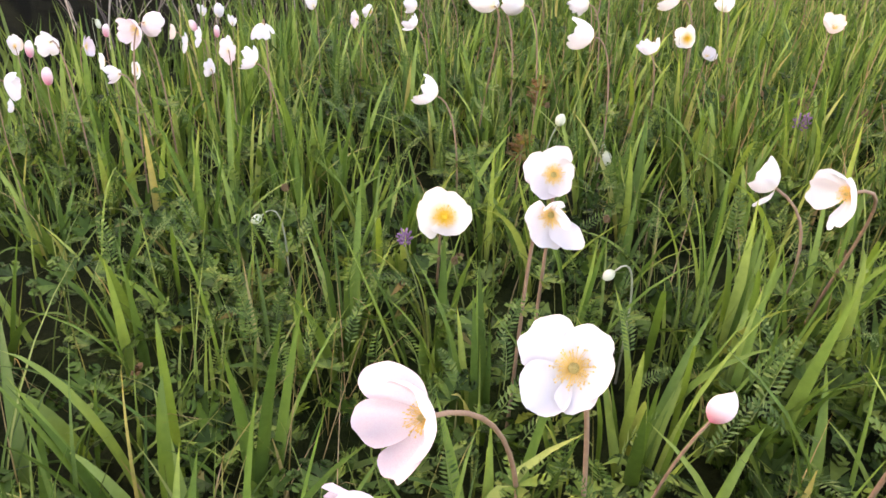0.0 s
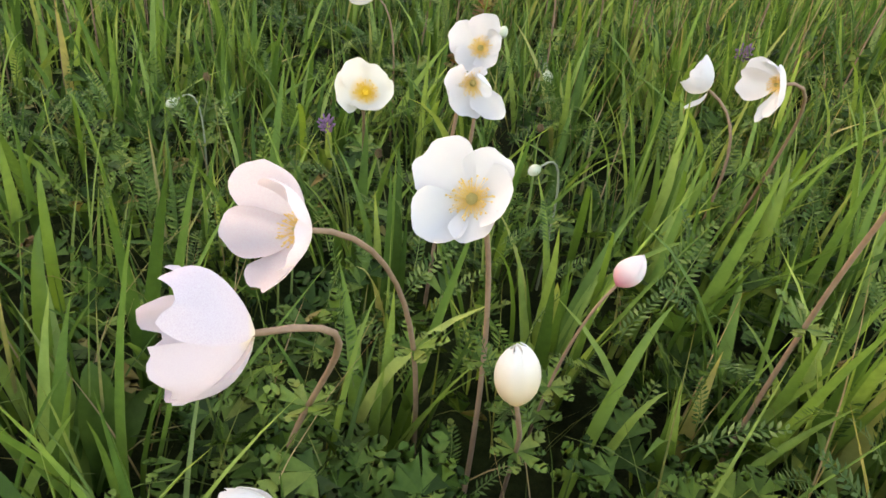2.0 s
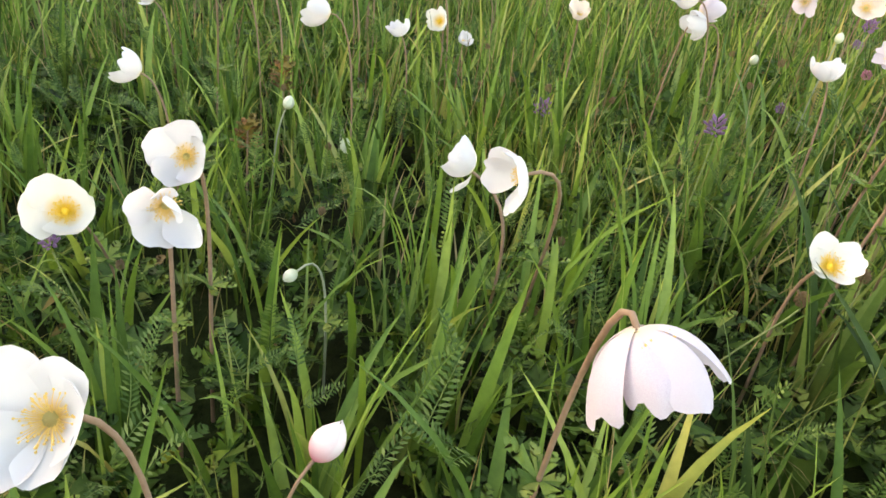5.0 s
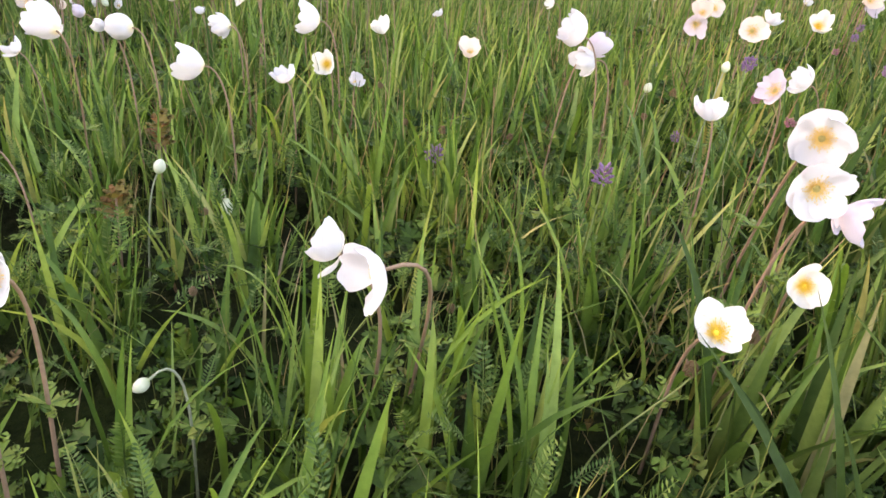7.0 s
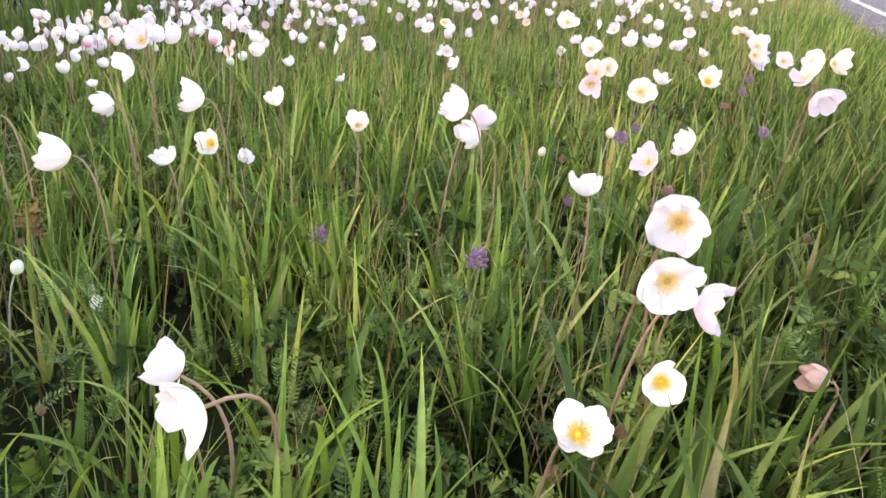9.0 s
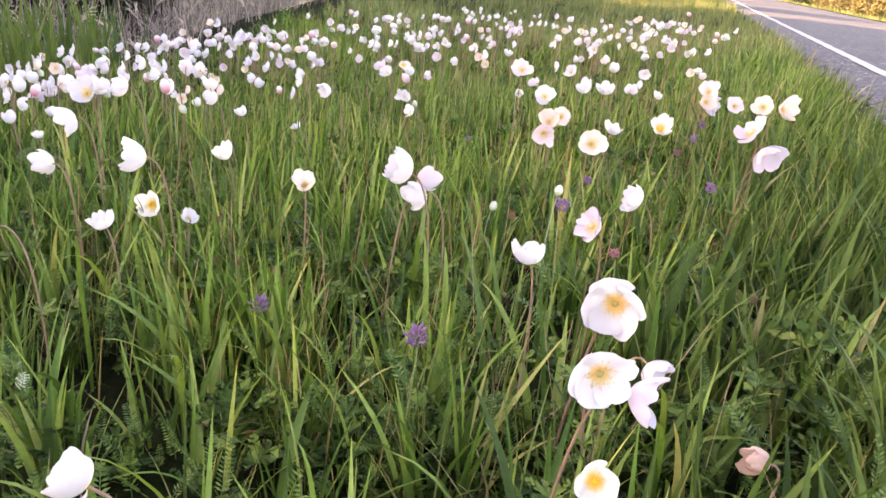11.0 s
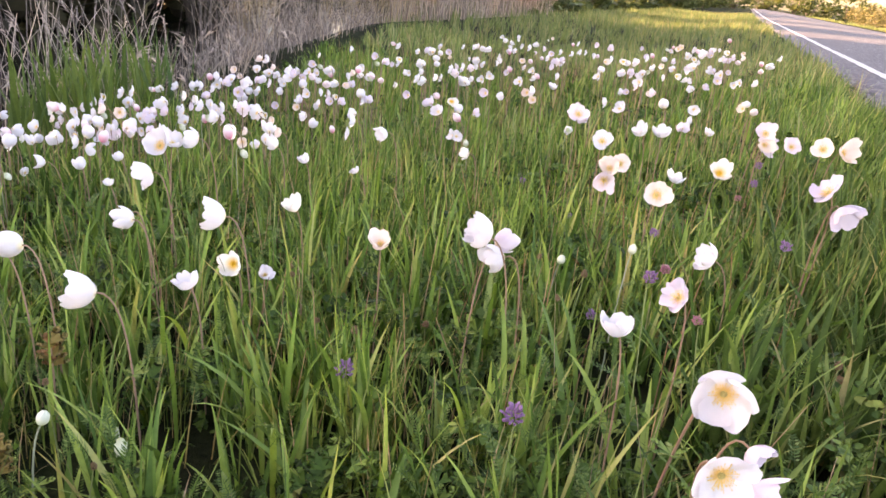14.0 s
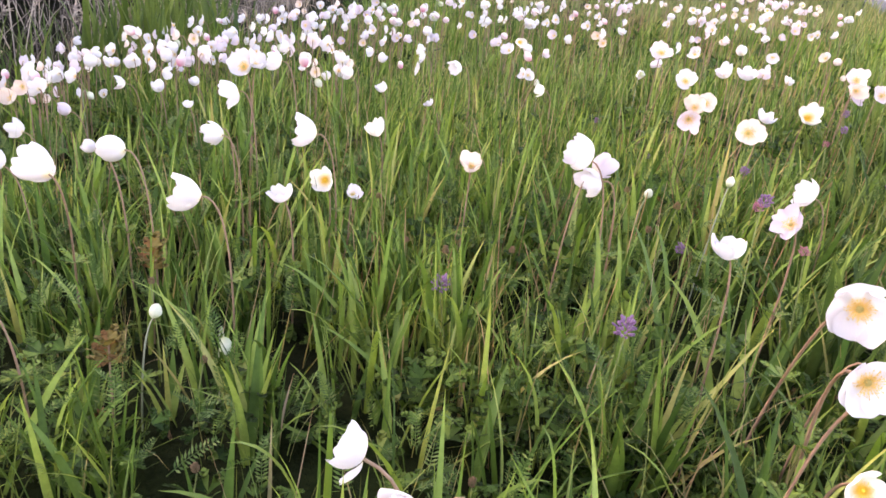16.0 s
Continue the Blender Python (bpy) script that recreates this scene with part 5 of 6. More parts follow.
# Flowers further off: some designs, set out one by one.
kinds = []
for k, (form, tint) in enumerate((("egg", "white"), ("ragged", "white"), ("open", "white"), ("cup", "white"), ("bowl", "white"), ("bowl", "cream"), ("ragged", "white"), ("ragged", "pink"), ("bell", "white"), ("ragged", "warm"), ("bowl", "lilac"), ("bowl", "peach"), ("open", "warm"), ("ragged", "lilac"))):
    a = rnd.uniform(1.9, 3.7) if form != "bowl" else 4.4
    up = {"cup": rnd.uniform(0.0, 0.7), "egg": rnd.uniform(-0.3, 0.9), "bowl": 0.2, "open": rnd.uniform(-0.1, 0.4), "bell": rnd.uniform(-0.6, -0.2), "ragged": rnd.uniform(-0.3, 0.3)}[form]
    f = Vector((math.cos(a), math.sin(a), up)).normalized()
    z0 = gh(0, -60)
    ob = anemone((0, -60, z0 + 0.3), tuple(f), (-0.03 * f.x, -0.03 * f.y), (0.036, 0.046, 0.046, 0.042, 0.040, 0.040, 0.050, 0.046, 0.044, 0.044, 0.042, 0.038, 0.048, 0.044)[k], form, tint, True)
    kinds.append((ob, Vector((0, -60, 0)) - ob.location))
bud_kinds = []
for k in range(3):
    a = rnd.uniform(0, 6.28)
    z0 = gh(0, -60)
    ob = anemone((0, -60, z0 + 0.3), (math.cos(a), math.sin(a), (-0.8, 0.6, 0.9)[k]), (0, 0), (0.015, 0.017, 0.019)[k], "bud", ("greenbud", "pinkbud", "pinkbud")[k], True)
    bud_kinds.append((ob, Vector((0, -60, 0)) - ob.location))
SPOTS = [
    [(-1.49, 0.07, 0.33), (-1.47, 0.50, 0.32), (-1.59, 0.17, 0.29), (-1.62, 0.36, 0.28), (-1.58, 0.51, 0.26), (-1.74, 0.31, 0.32), (-1.78, 0.14, 0.20), (-1.77, 0.35, 0.27), (-1.81, 0.21, 0.30), (-1.73, 0.58, 0.30), (-1.74, 0.55, 0.29), (-1.77, 0.53, 0.31), (-1.87, 0.70, 0.26), (-1.89, 0.65, 0.28), (-1.78, 0.96, 0.33), (-2.02, 0.24, 0.29), (-1.76, 1.09, 0.27), (-2.07, 0.27, 0.28), (-2.04, 0.47, 0.27), (-2.00, 0.78, 0.29), (-2.09, 0.87, 0.24), (-1.90, 1.26, 0.25), (-2.25, 0.53, 0.28), (-2.23, 0.85, 0.26), (-1.96, 1.46, 0.34), (-1.94, 1.50, 0.33), (-2.00, 1.57, 0.33), (-1.37, 2.28, 0.35), (-1.50, 2.19, 0.37), (-2.09, 1.66, 0.29)],
    [(-2.02, 1.76, 0.26), (-2.12, 1.63, 0.27), (-0.77, 2.56, 0.30), (-2.13, 1.65, 0.23), (-2.13, 1.64, 0.33), (-1.49, 2.25, 0.31), (-1.53, 2.24, 0.38), (-2.12, 1.69, 0.24), (-2.13, 1.71, 0.26), (0.14, 2.76, 0.36), (-2.18, 1.70, 0.30), (-2.12, 1.80, 0.30), (-2.22, 1.70, 0.29), (-2.26, 1.66, 0.27), (-2.20, 1.77, 0.28), (-2.17, 1.81, 0.29), (-1.94, 2.07, 0.33), (-1.60, 2.36, 0.32), (-1.99, 2.06, 0.35), (-2.23, 1.80, 0.26), (-1.56, 2.43, 0.32), (-1.54, 2.45, 0.36), (-2.20, 1.88, 0.22), (-2.19, 1.90, 0.32), (-2.22, 1.87, 0.30), (-2.05, 2.09, 0.29), (-2.20, 1.94, 0.31), (-1.52, 2.53, 0.33), (-2.20, 1.97, 0.20), (-2.35, 1.80, 0.28)],
    [(-2.33, 1.84, 0.28), (-2.40, 1.76, 0.25), (-2.24, 1.96, 0.29), (-2.14, 2.09, 0.31), (-2.11, 2.14, 0.30), (-2.03, 2.23, 0.34), (-2.00, 2.27, 0.31), (-2.33, 1.97, 0.28), (-2.25, 2.06, 0.29), (-2.39, 1.92, 0.27), (-1.94, 2.40, 0.29), (-2.33, 2.04, 0.30), (-2.37, 2.04, 0.28), (-2.29, 2.14, 0.29), (-2.15, 2.29, 0.26), (-2.44, 1.98, 0.25), (-1.00, 2.97, 0.29), (-2.19, 2.25, 0.31), (-2.23, 2.22, 0.32), (-1.39, 2.83, 0.30), (-2.47, 1.97, 0.23), (-2.51, 1.92, 0.27), (-2.34, 2.16, 0.26), (-1.00, 3.02, 0.28), (-2.07, 2.44, 0.29), (-2.19, 2.32, 0.32), (-1.77, 2.67, 0.29), (-1.87, 2.61, 0.35), (-2.14, 2.41, 0.31), (-2.18, 2.37, 0.36)],
    [(-2.20, 2.36, 0.29), (-2.55, 1.98, 0.26), (-2.43, 2.13, 0.29), (-2.38, 2.19, 0.30), (-1.76, 2.71, 0.37), (-1.92, 2.61, 0.34), (-2.33, 2.25, 0.36), (-2.08, 2.49, 0.29), (-2.01, 2.56, 0.30), (-2.26, 2.34, 0.32), (-2.33, 2.30, 0.26), (-1.77, 2.76, 0.36), (-2.34, 2.30, 0.36), (-2.22, 2.43, 0.30), (-1.43, 2.97, 0.33), (-2.52, 2.14, 0.27), (-2.04, 2.60, 0.31), (-2.27, 2.42, 0.35), (-1.63, 2.90, 0.31), (-2.05, 2.63, 0.35), (-2.13, 2.58, 0.31), (-2.50, 2.23, 0.23), (-2.32, 2.42, 0.33), (-1.90, 2.77, 0.36), (-1.04, 3.19, 0.32), (-2.16, 2.58, 0.33), (-1.94, 2.74, 0.35), (-0.14, 3.37, 0.31), (-1.56, 3.01, 0.26), (-2.33, 2.47, 0.31)],
    [(-2.00, 2.74, 0.34), (-2.16, 2.63, 0.32), (-2.20, 2.59, 0.32), (-2.35, 2.47, 0.26), (-2.03, 2.74, 0.29), (-2.25, 2.58, 0.25), (-1.81, 2.91, 0.30), (-2.06, 2.75, 0.34), (-1.98, 2.81, 0.31), (-2.43, 2.44, 0.28), (-2.32, 2.57, 0.31), (-2.51, 2.39, 0.28), (-2.59, 2.30, 0.24), (-1.52, 3.12, 0.33), (-2.30, 2.60, 0.29), (-1.19, 3.28, 0.36), (-2.61, 2.33, 0.23), (-2.70, 2.25, 0.27), (-2.09, 2.84, 0.35), (-0.61, 3.47, 0.26), (-2.67, 2.30, 0.23), (-0.63, 3.52, 0.25), (-2.32, 2.75, 0.25), (-2.34, 2.73, 0.29), (-2.56, 2.54, 0.29), (-0.06, 3.61, 0.26), (-0.55, 3.58, 0.29), (-2.81, 2.30, 0.25), (-2.50, 2.64, 0.31), (-2.64, 2.51, 0.22)],
    [(-2.65, 2.51, 0.28), (-2.64, 2.56, 0.24), (-2.60, 2.60, 0.29), (-2.32, 2.86, 0.32), (-1.11, 3.52, 0.31), (-1.16, 3.51, 0.32), (-2.46, 2.81, 0.27), (-0.44, 3.75, 0.32), (-2.29, 3.00, 0.32), (-1.84, 3.31, 0.27), (-2.05, 3.19, 0.26), (-2.34, 2.99, 0.33), (-2.64, 2.73, 0.29), (-2.32, 3.01, 0.28), (-0.24, 3.79, 0.34), (-2.16, 3.14, 0.30), (-0.11, 3.81, 0.27), (-2.56, 2.83, 0.29), (-0.44, 3.80, 0.33), (0.14, 3.84, 0.31), (0.11, 3.89, 0.32), (-2.62, 2.88, 0.32), (-1.34, 3.65, 0.32), (-2.58, 2.92, 0.33), (-2.60, 2.90, 0.27), (-2.17, 3.24, 0.27), (-0.53, 3.88, 0.33), (-1.31, 3.69, 0.33), (-1.89, 3.44, 0.30), (-2.52, 3.01, 0.27)],
    [(-2.27, 3.22, 0.34), (-2.01, 3.40, 0.28), (-0.16, 3.95, 0.31), (-2.50, 3.08, 0.24), (-1.99, 3.45, 0.30), (-1.40, 3.74, 0.32), (-2.12, 3.40, 0.27), (-1.37, 3.77, 0.33), (-1.74, 3.62, 0.34), (-2.03, 3.48, 0.31), (-1.86, 3.58, 0.30), (-1.71, 3.65, 0.31), (-0.92, 3.93, 0.32), (-1.90, 3.56, 0.30), (0.17, 4.06, 0.22), (-0.95, 3.95, 0.35), (-2.52, 3.19, 0.29), (-2.45, 3.25, 0.28), (-1.93, 3.58, 0.37), (-1.75, 3.69, 0.31), (-0.92, 3.98, 0.36), (-1.17, 3.93, 0.34), (-2.05, 3.56, 0.32), (-2.85, 2.98, 0.27), (-3.16, 2.66, 0.26), (-2.90, 2.95, 0.27), (-1.60, 3.90, 0.31), (-2.81, 3.16, 0.22), (-2.38, 3.49, 0.27), (-2.33, 3.56, 0.30)],
    [(-2.37, 3.54, 0.29), (-2.68, 3.33, 0.31), (-1.14, 4.12, 0.30), (-2.10, 3.74, 0.37), (-2.39, 3.57, 0.33), (-2.55, 3.47, 0.28), (-2.07, 3.78, 0.30), (-2.15, 3.74, 0.33), (-2.72, 3.36, 0.29), (-2.60, 3.46, 0.31), (-2.27, 3.68, 0.29), (-2.80, 3.30, 0.26), (-2.04, 3.82, 0.28), (-2.43, 3.60, 0.33), (-2.55, 3.56, 0.31), (-2.07, 3.94, 0.25), (-2.11, 3.98, 0.31), (-2.65, 3.66, 0.29), (-2.35, 3.86, 0.33), (0.15, 4.51, 0.25), (-2.31, 3.89, 0.35), (-2.70, 3.65, 0.28), (-2.43, 3.83, 0.30), (-2.71, 3.64, 0.30), (-2.68, 3.67, 0.32), (-1.89, 4.14, 0.33), (-2.91, 3.50, 0.24), (-2.51, 3.81, 0.30), (-2.77, 3.62, 0.26), (-2.65, 3.73, 0.30)],
    [(-2.05, 4.10, 0.30), (-0.38, 4.58, 0.29), (-2.42, 3.93, 0.28), (-2.46, 3.97, 0.29), (-2.66, 3.84, 0.23), (-1.74, 4.34, 0.34), (-2.55, 3.92, 0.29), (-1.70, 4.37, 0.33), (-2.71, 3.86, 0.33), (-0.42, 4.69, 0.27), (-0.98, 4.62, 0.30), (-2.18, 4.20, 0.28), (-1.50, 4.49, 0.33), (-2.03, 4.28, 0.32), (-2.10, 4.26, 0.35), (-2.01, 4.30, 0.32), (-1.19, 4.60, 0.33), (-2.42, 4.10, 0.30), (-2.47, 4.08, 0.34), (-2.16, 4.26, 0.32), (-1.54, 4.52, 0.32), (-0.54, 4.77, 0.26), (-2.33, 4.19, 0.28), (-2.73, 3.95, 0.28), (-0.51, 4.78, 0.33), (-2.14, 4.31, 0.33), (-1.90, 4.43, 0.27), (-2.50, 4.12, 0.32), (-2.02, 4.39, 0.32), (-0.58, 4.80, 0.26)],
    [(-2.58, 4.10, 0.33), (-1.68, 4.55, 0.32), (-0.07, 4.88, 0.33), (-2.62, 4.13, 0.28), (-2.66, 4.11, 0.29), (-0.17, 4.93, 0.29), (-2.46, 4.28, 0.31), (-1.43, 4.74, 0.33), (-2.43, 4.31, 0.30), (-0.21, 4.95, 0.27), (-2.34, 4.38, 0.28), (-1.83, 4.62, 0.28), (-2.34, 4.39, 0.32), (-0.52, 4.95, 0.28), (-2.73, 4.17, 0.35), (-2.88, 4.09, 0.24), (-2.71, 4.21, 0.35), (-1.72, 4.70, 0.31), (0.19, 5.02, 0.29), (-2.80, 4.18, 0.29), (-1.54, 4.80, 0.30), (-2.55, 4.35, 0.29), (-1.51, 4.84, 0.30), (-2.52, 4.42, 0.33), (-2.48, 4.45, 0.32), (-0.06, 5.12, 0.34), (-1.15, 4.99, 0.30), (-2.25, 4.60, 0.33), (-1.69, 4.85, 0.32), (-1.92, 4.77, 0.37)],
    [(-2.27, 4.63, 0.27), (-1.73, 4.88, 0.34), (-0.80, 5.13, 0.31), (0.03, 5.22, 0.27), (-1.20, 5.08, 0.29), (-1.92, 4.87, 0.31), (-2.22, 4.76, 0.34), (0.06, 5.26, 0.28), (-2.19, 4.79, 0.35), (-0.28, 5.27, 0.28), (-1.74, 5.01, 0.30), (-0.24, 5.30, 0.36), (-0.39, 5.31, 0.29), (-1.52, 5.12, 0.27), (-1.08, 5.24, 0.29), (-0.26, 5.34, 0.28), (-0.35, 5.34, 0.30), (-0.26, 5.35, 0.34), (-0.56, 5.33, 0.31), (-0.64, 5.32, 0.32), (-0.50, 5.34, 0.32), (-1.41, 5.22, 0.31), (-0.65, 5.37, 0.31), (-2.30, 4.91, 0.36), (-0.81, 5.36, 0.32), (-2.11, 5.02, 0.27), (-1.13, 5.33, 0.33), (-1.44, 5.26, 0.29), (-0.13, 5.49, 0.33), (-2.13, 5.07, 0.26)],
    [(-0.10, 5.53, 0.31), (-1.77, 5.25, 0.32), (0.18, 5.55, 0.31), (-1.82, 5.27, 0.31), (-0.63, 5.55, 0.28), (-2.25, 5.11, 0.29), (-1.32, 5.43, 0.30), (-0.43, 5.58, 0.33), (-0.59, 5.58, 0.27), (-2.24, 5.16, 0.30), (-1.16, 5.56, 0.35), (-1.82, 5.39, 0.28), (-1.78, 5.41, 0.29), (-0.06, 5.73, 0.28), (-1.12, 5.64, 0.35), (-2.30, 5.27, 0.31), (-1.17, 5.63, 0.34), (-2.86, 5.01, 0.23), (-1.78, 5.49, 0.28), (-1.37, 5.61, 0.33), (-0.90, 5.70, 0.35), (-2.06, 5.41, 0.29), (-1.77, 5.54, 0.29), (-2.90, 5.04, 0.24), (-0.64, 5.80, 0.34), (-2.10, 5.48, 0.32), (-0.50, 5.91, 0.29), (-1.79, 5.66, 0.32), (-0.55, 5.91, 0.28), (-2.21, 5.52, 0.28)],
    [(-1.77, 5.68, 0.29), (-1.26, 5.82, 0.32), (-0.40, 5.95, 0.28), (-0.02, 5.98, 0.26), (0.05, 5.99, 0.32), (-2.19, 5.61, 0.35), (-1.53, 5.83, 0.32), (-0.72, 5.99, 0.31), (-0.67, 5.99, 0.31), (-0.77, 6.00, 0.32), (-2.96, 5.29, 0.26), (-2.19, 5.66, 0.35), (0.20, 6.12, 0.30), (-0.46, 6.11, 0.32), (-1.51, 5.94, 0.26), (-0.86, 6.08, 0.33), (-1.71, 5.91, 0.33), (0.23, 6.17, 0.30), (-1.73, 5.96, 0.28), (-2.82, 5.57, 0.30), (-1.72, 6.01, 0.29), (-0.04, 6.32, 0.31), (-1.68, 6.09, 0.34), (-0.06, 6.32, 0.34), (-2.17, 5.95, 0.32), (-0.62, 6.31, 0.32), (-2.22, 5.96, 0.30), (-0.08, 6.36, 0.32), (-1.68, 6.14, 0.36), (-2.56, 5.84, 0.33)],
    [(-2.15, 6.02, 0.27), (0.10, 6.39, 0.32), (-2.60, 5.87, 0.33), (-0.39, 6.43, 0.34), (-1.45, 6.28, 0.29), (-0.32, 6.45, 0.32), (-1.41, 6.31, 0.30), (-0.23, 6.48, 0.27), (-0.60, 6.48, 0.31), (-0.16, 6.52, 0.33), (-0.21, 6.52, 0.34), (-0.65, 6.50, 0.31), (-2.47, 6.06, 0.28), (-1.05, 6.50, 0.30), (-0.35, 6.60, 0.30), (-0.30, 6.61, 0.29), (-1.45, 6.46, 0.32), (-1.08, 6.54, 0.31), (-1.24, 6.52, 0.31), (-0.56, 6.66, 0.28), (-0.29, 6.70, 0.31), (-2.09, 6.39, 0.24), (-2.13, 6.42, 0.23), (-2.08, 6.45, 0.32), (0.35, 6.77, 0.30), (-1.65, 6.60, 0.35), (-1.39, 6.67, 0.32), (-0.45, 6.82, 0.35), (-2.42, 6.41, 0.30), (-0.04, 6.86, 0.32)],
    [(-0.42, 6.86, 0.36), (-2.00, 6.60, 0.31), (-1.26, 6.82, 0.31), (-1.02, 6.87, 0.34), (-2.14, 6.64, 0.30), (-0.29, 7.00, 0.31), (-0.33, 7.04, 0.33), (-1.12, 6.97, 0.35), (-1.84, 6.81, 0.29), (-2.09, 6.76, 0.28), (-2.30, 6.70, 0.29), (-2.23, 6.79, 0.29), (-1.24, 7.04, 0.29), (-2.19, 6.81, 0.30), (-1.64, 7.11, 0.30), (-0.58, 7.37, 0.29), (-0.24, 7.43, 0.27), (-0.59, 7.42, 0.30), (-1.89, 7.21, 0.30), (-2.06, 7.17, 0.33), (-0.25, 7.48, 0.28), (-2.08, 7.22, 0.32), (-0.23, 7.52, 0.29), (-0.80, 7.51, 0.29), (-1.80, 7.43, 0.23), (-2.07, 7.40, 0.26), (-1.80, 7.49, 0.30), (0.07, 7.72, 0.26), (0.07, 7.77, 0.25), (-1.13, 7.84, 0.29)],
    [(-1.56, 7.97, 0.28), (-1.51, 7.98, 0.30), (-0.19, 8.23, 0.26), (-0.07, 8.33, 0.33), (-0.16, 8.59, 0.24), (-0.63, 8.59, 0.25), (-2.25, 8.35, 0.27), (-2.26, 8.40, 0.29), (-2.46, 8.35, 0.28), (-2.02, 8.97, 0.28), (-2.07, 8.98, 0.26)],
]
r = np.random.default_rng(77)
count = 0
late = []
for row in SPOTS:
    for x, y, h in row:
        use = bud_kinds if r.random() < 0.14 else kinds
        src, off = use[int(r.integers(len(use)))]
        tall = h / 0.3
        s = tall * r.uniform(0.9, 1.1) * (0.62 if x < -1.4 and y < 1.1 else 0.88 if x < -1.3 and y < 3.2 else 1.1)
        m = Matrix.LocRotScale((x - off.x * s, y - off.y * s, gh(x, y) - 0.01), Euler((0, 0, r.normal(0, 0.6))), (s, s, tall))
        count += 1
        if count <= 228:
            copy_thing(src, m)
        else:
            late.append((src, m))


def joined_drift(items):
    """The farthest flowers, too many and too small to count, as one drift by material."""
    by = {}
    for src, m in items:
        for o in src.children_recursive:
            me = o.data
            v = np.empty(3 * len(me.vertices), np.float32)
            me.vertices.foreach_get("co", v)
            w = np.array(m @ o.matrix_basis)
            v = v.reshape(-1, 3) @ w[:3, :3].T + w[:3, 3]
            f = np.empty(len(me.loops), np.int32)
            me.loops.foreach_get("vertex_index", f)
            al = np.zeros(len(v), np.float32)
            if "along" in me.attributes:
                me.attributes["along"].data.foreach_get("value", al)
            by.setdefault(me.materials[0].name, []).append((v, f.reshape(-1, 4), al))
    for name, pieces in by.items():
        stuff("distant_anemones", pieces, bpy.data.materials[name], "distant drift of white and pink anemones", "flowers")


joined_drift(late)
for ob, _ in kinds + bud_kinds:
    for o in (*ob.children_recursive, ob):
        bpy.data.objects.remove(o)

# ---- other flowers and seed heads ----


def floret_head(name, mat, seed, n=30, size=1.0):
    """An egg-shaped head of small upturned florets, one unit high."""
    r = np.random.default_rng(seed)
    pieces = []
    for k in range(n):
        t = (k + 0.5) / n
        a = k * 2.39996
        z = 0.18 + 0.55 * t
        rad = 0.36 * math.sin(math.pi * (0.16 + 0.74 * t))
        o = np.array([math.cos(a) * rad * 0.5, math.sin(a) * rad * 0.5, z - 0.06])
        d = np.array([math.cos(a), math.sin(a), 0.35 + 1.1 * t])
        d /= np.linalg.norm(d)
        L = r.uniform(0.12, 0.36) * size
        pieces.append(tube(np.stack([o, o + d * L * 0.5, o + d * L * 0.85, o + d * L + (0, 0, 0.02)]), np.array([0.03, 0.05, 0.06, 0.008]), 4))
    v, f, _ = joined(pieces)
    return mesh_data(name, v, f, mat)


VIOLET_HEAD, CLOVER_HEAD = floret_head("florets", PURPLE, 3), floret_head("florets", CLOVER, 4)
SEED_HEAD = floret_head("seed_cluster", SEED, 5, 60, 0.55)


def stalked(name, head, me, part_name, size, label, category, group, leaves=True, lean=None):
    """A head on a thin stalk, with a feather leaf or two."""
    x, y, z = head
    foot = Vector((x + rnd.uniform(-0.03, 0.03), y + rnd.uniform(-0.03, 0.03), 0))
    if lean:
        foot = Vector((x + lean[0], y + lean[1], 0))
    foot.z = gh(foot.x, foot.y) - 0.01
    ob = thing(name, foot, label, category, group)
    end = Vector((x, y, z - size * 0.4)) - foot
    line = bezier((0, 0, 0), (0, 0, 0.5 * end.z), tuple(end * 0.8), tuple(end), 8)
    v, f = tube(line, np.linspace(0.0013, 0.0010, 8), 5)
    part("stalk", mesh_data("stalk", v, f, GREENSTALK), ob, "thin green stalk")
    m = Matrix.LocRotScale(end, Euler((rnd.uniform(-0.3, 0.3), rnd.uniform(-0.3, 0.3), rnd.uniform(0, 6))), (size, size, size))
    part(part_name, me, ob, m=m)
    if leaves:
        for k in range(2):
            m = Matrix.Translation(line[3 + k]) @ Matrix.Rotation(rnd.uniform(0, 6.28), 4, "Z") @ Matrix.Rotation(rnd.uniform(0.2, 0.8), 4, "X") @ Matrix.Scale(rnd.uniform(0.06, 0.09), 4)
            part("leaf", FEATHER_MESH, ob, "feathery green leaf", m)
    return ob


fv, ff, fa = feather_leaf(11, 40)
FEATHER_MESH = mesh_data("leaf", fv, ff, VETCH, fa)
for x, y, z, size in ((-0.477, 1.128, 0.165, 0.042), (-0.147, 0.979, 0.272, 0.040), (-0.663, 0.298, 0.133, 0.030), (-0.145, 1.599, 0.161, 0.030), (-0.075, 1.93, 0.27, 0.030), (-0.35, 2.35, 0.14, 0.026), (0.16, 2.55, 0.30, 0.030), (-0.595, 2.667, 0.137, 0.030), (0.175, 2.957, 0.282, 0.034), (0.2, 1.72, 0.36, 0.030), (-0.03, 1.23, 0.41, 0.028)):
    stalked("vetch_flower", (x, y, z), VIOLET_HEAD, "flower_head", size, "small violet vetch flower head on a green stalk", "flower", "violet vetch in the meadow")
for x, y, z, size in ((-0.020, 1.767, 0.239, 0.030), (0.06, 1.35, 0.31, 0.022), (0.12, 2.5, 0.26, 0.026)):
    stalked("clover_flower", (x, y, z), CLOVER_HEAD, "flower_head", size, "reddish clover flower head on a green stalk", "flower", "red clover in the meadow")
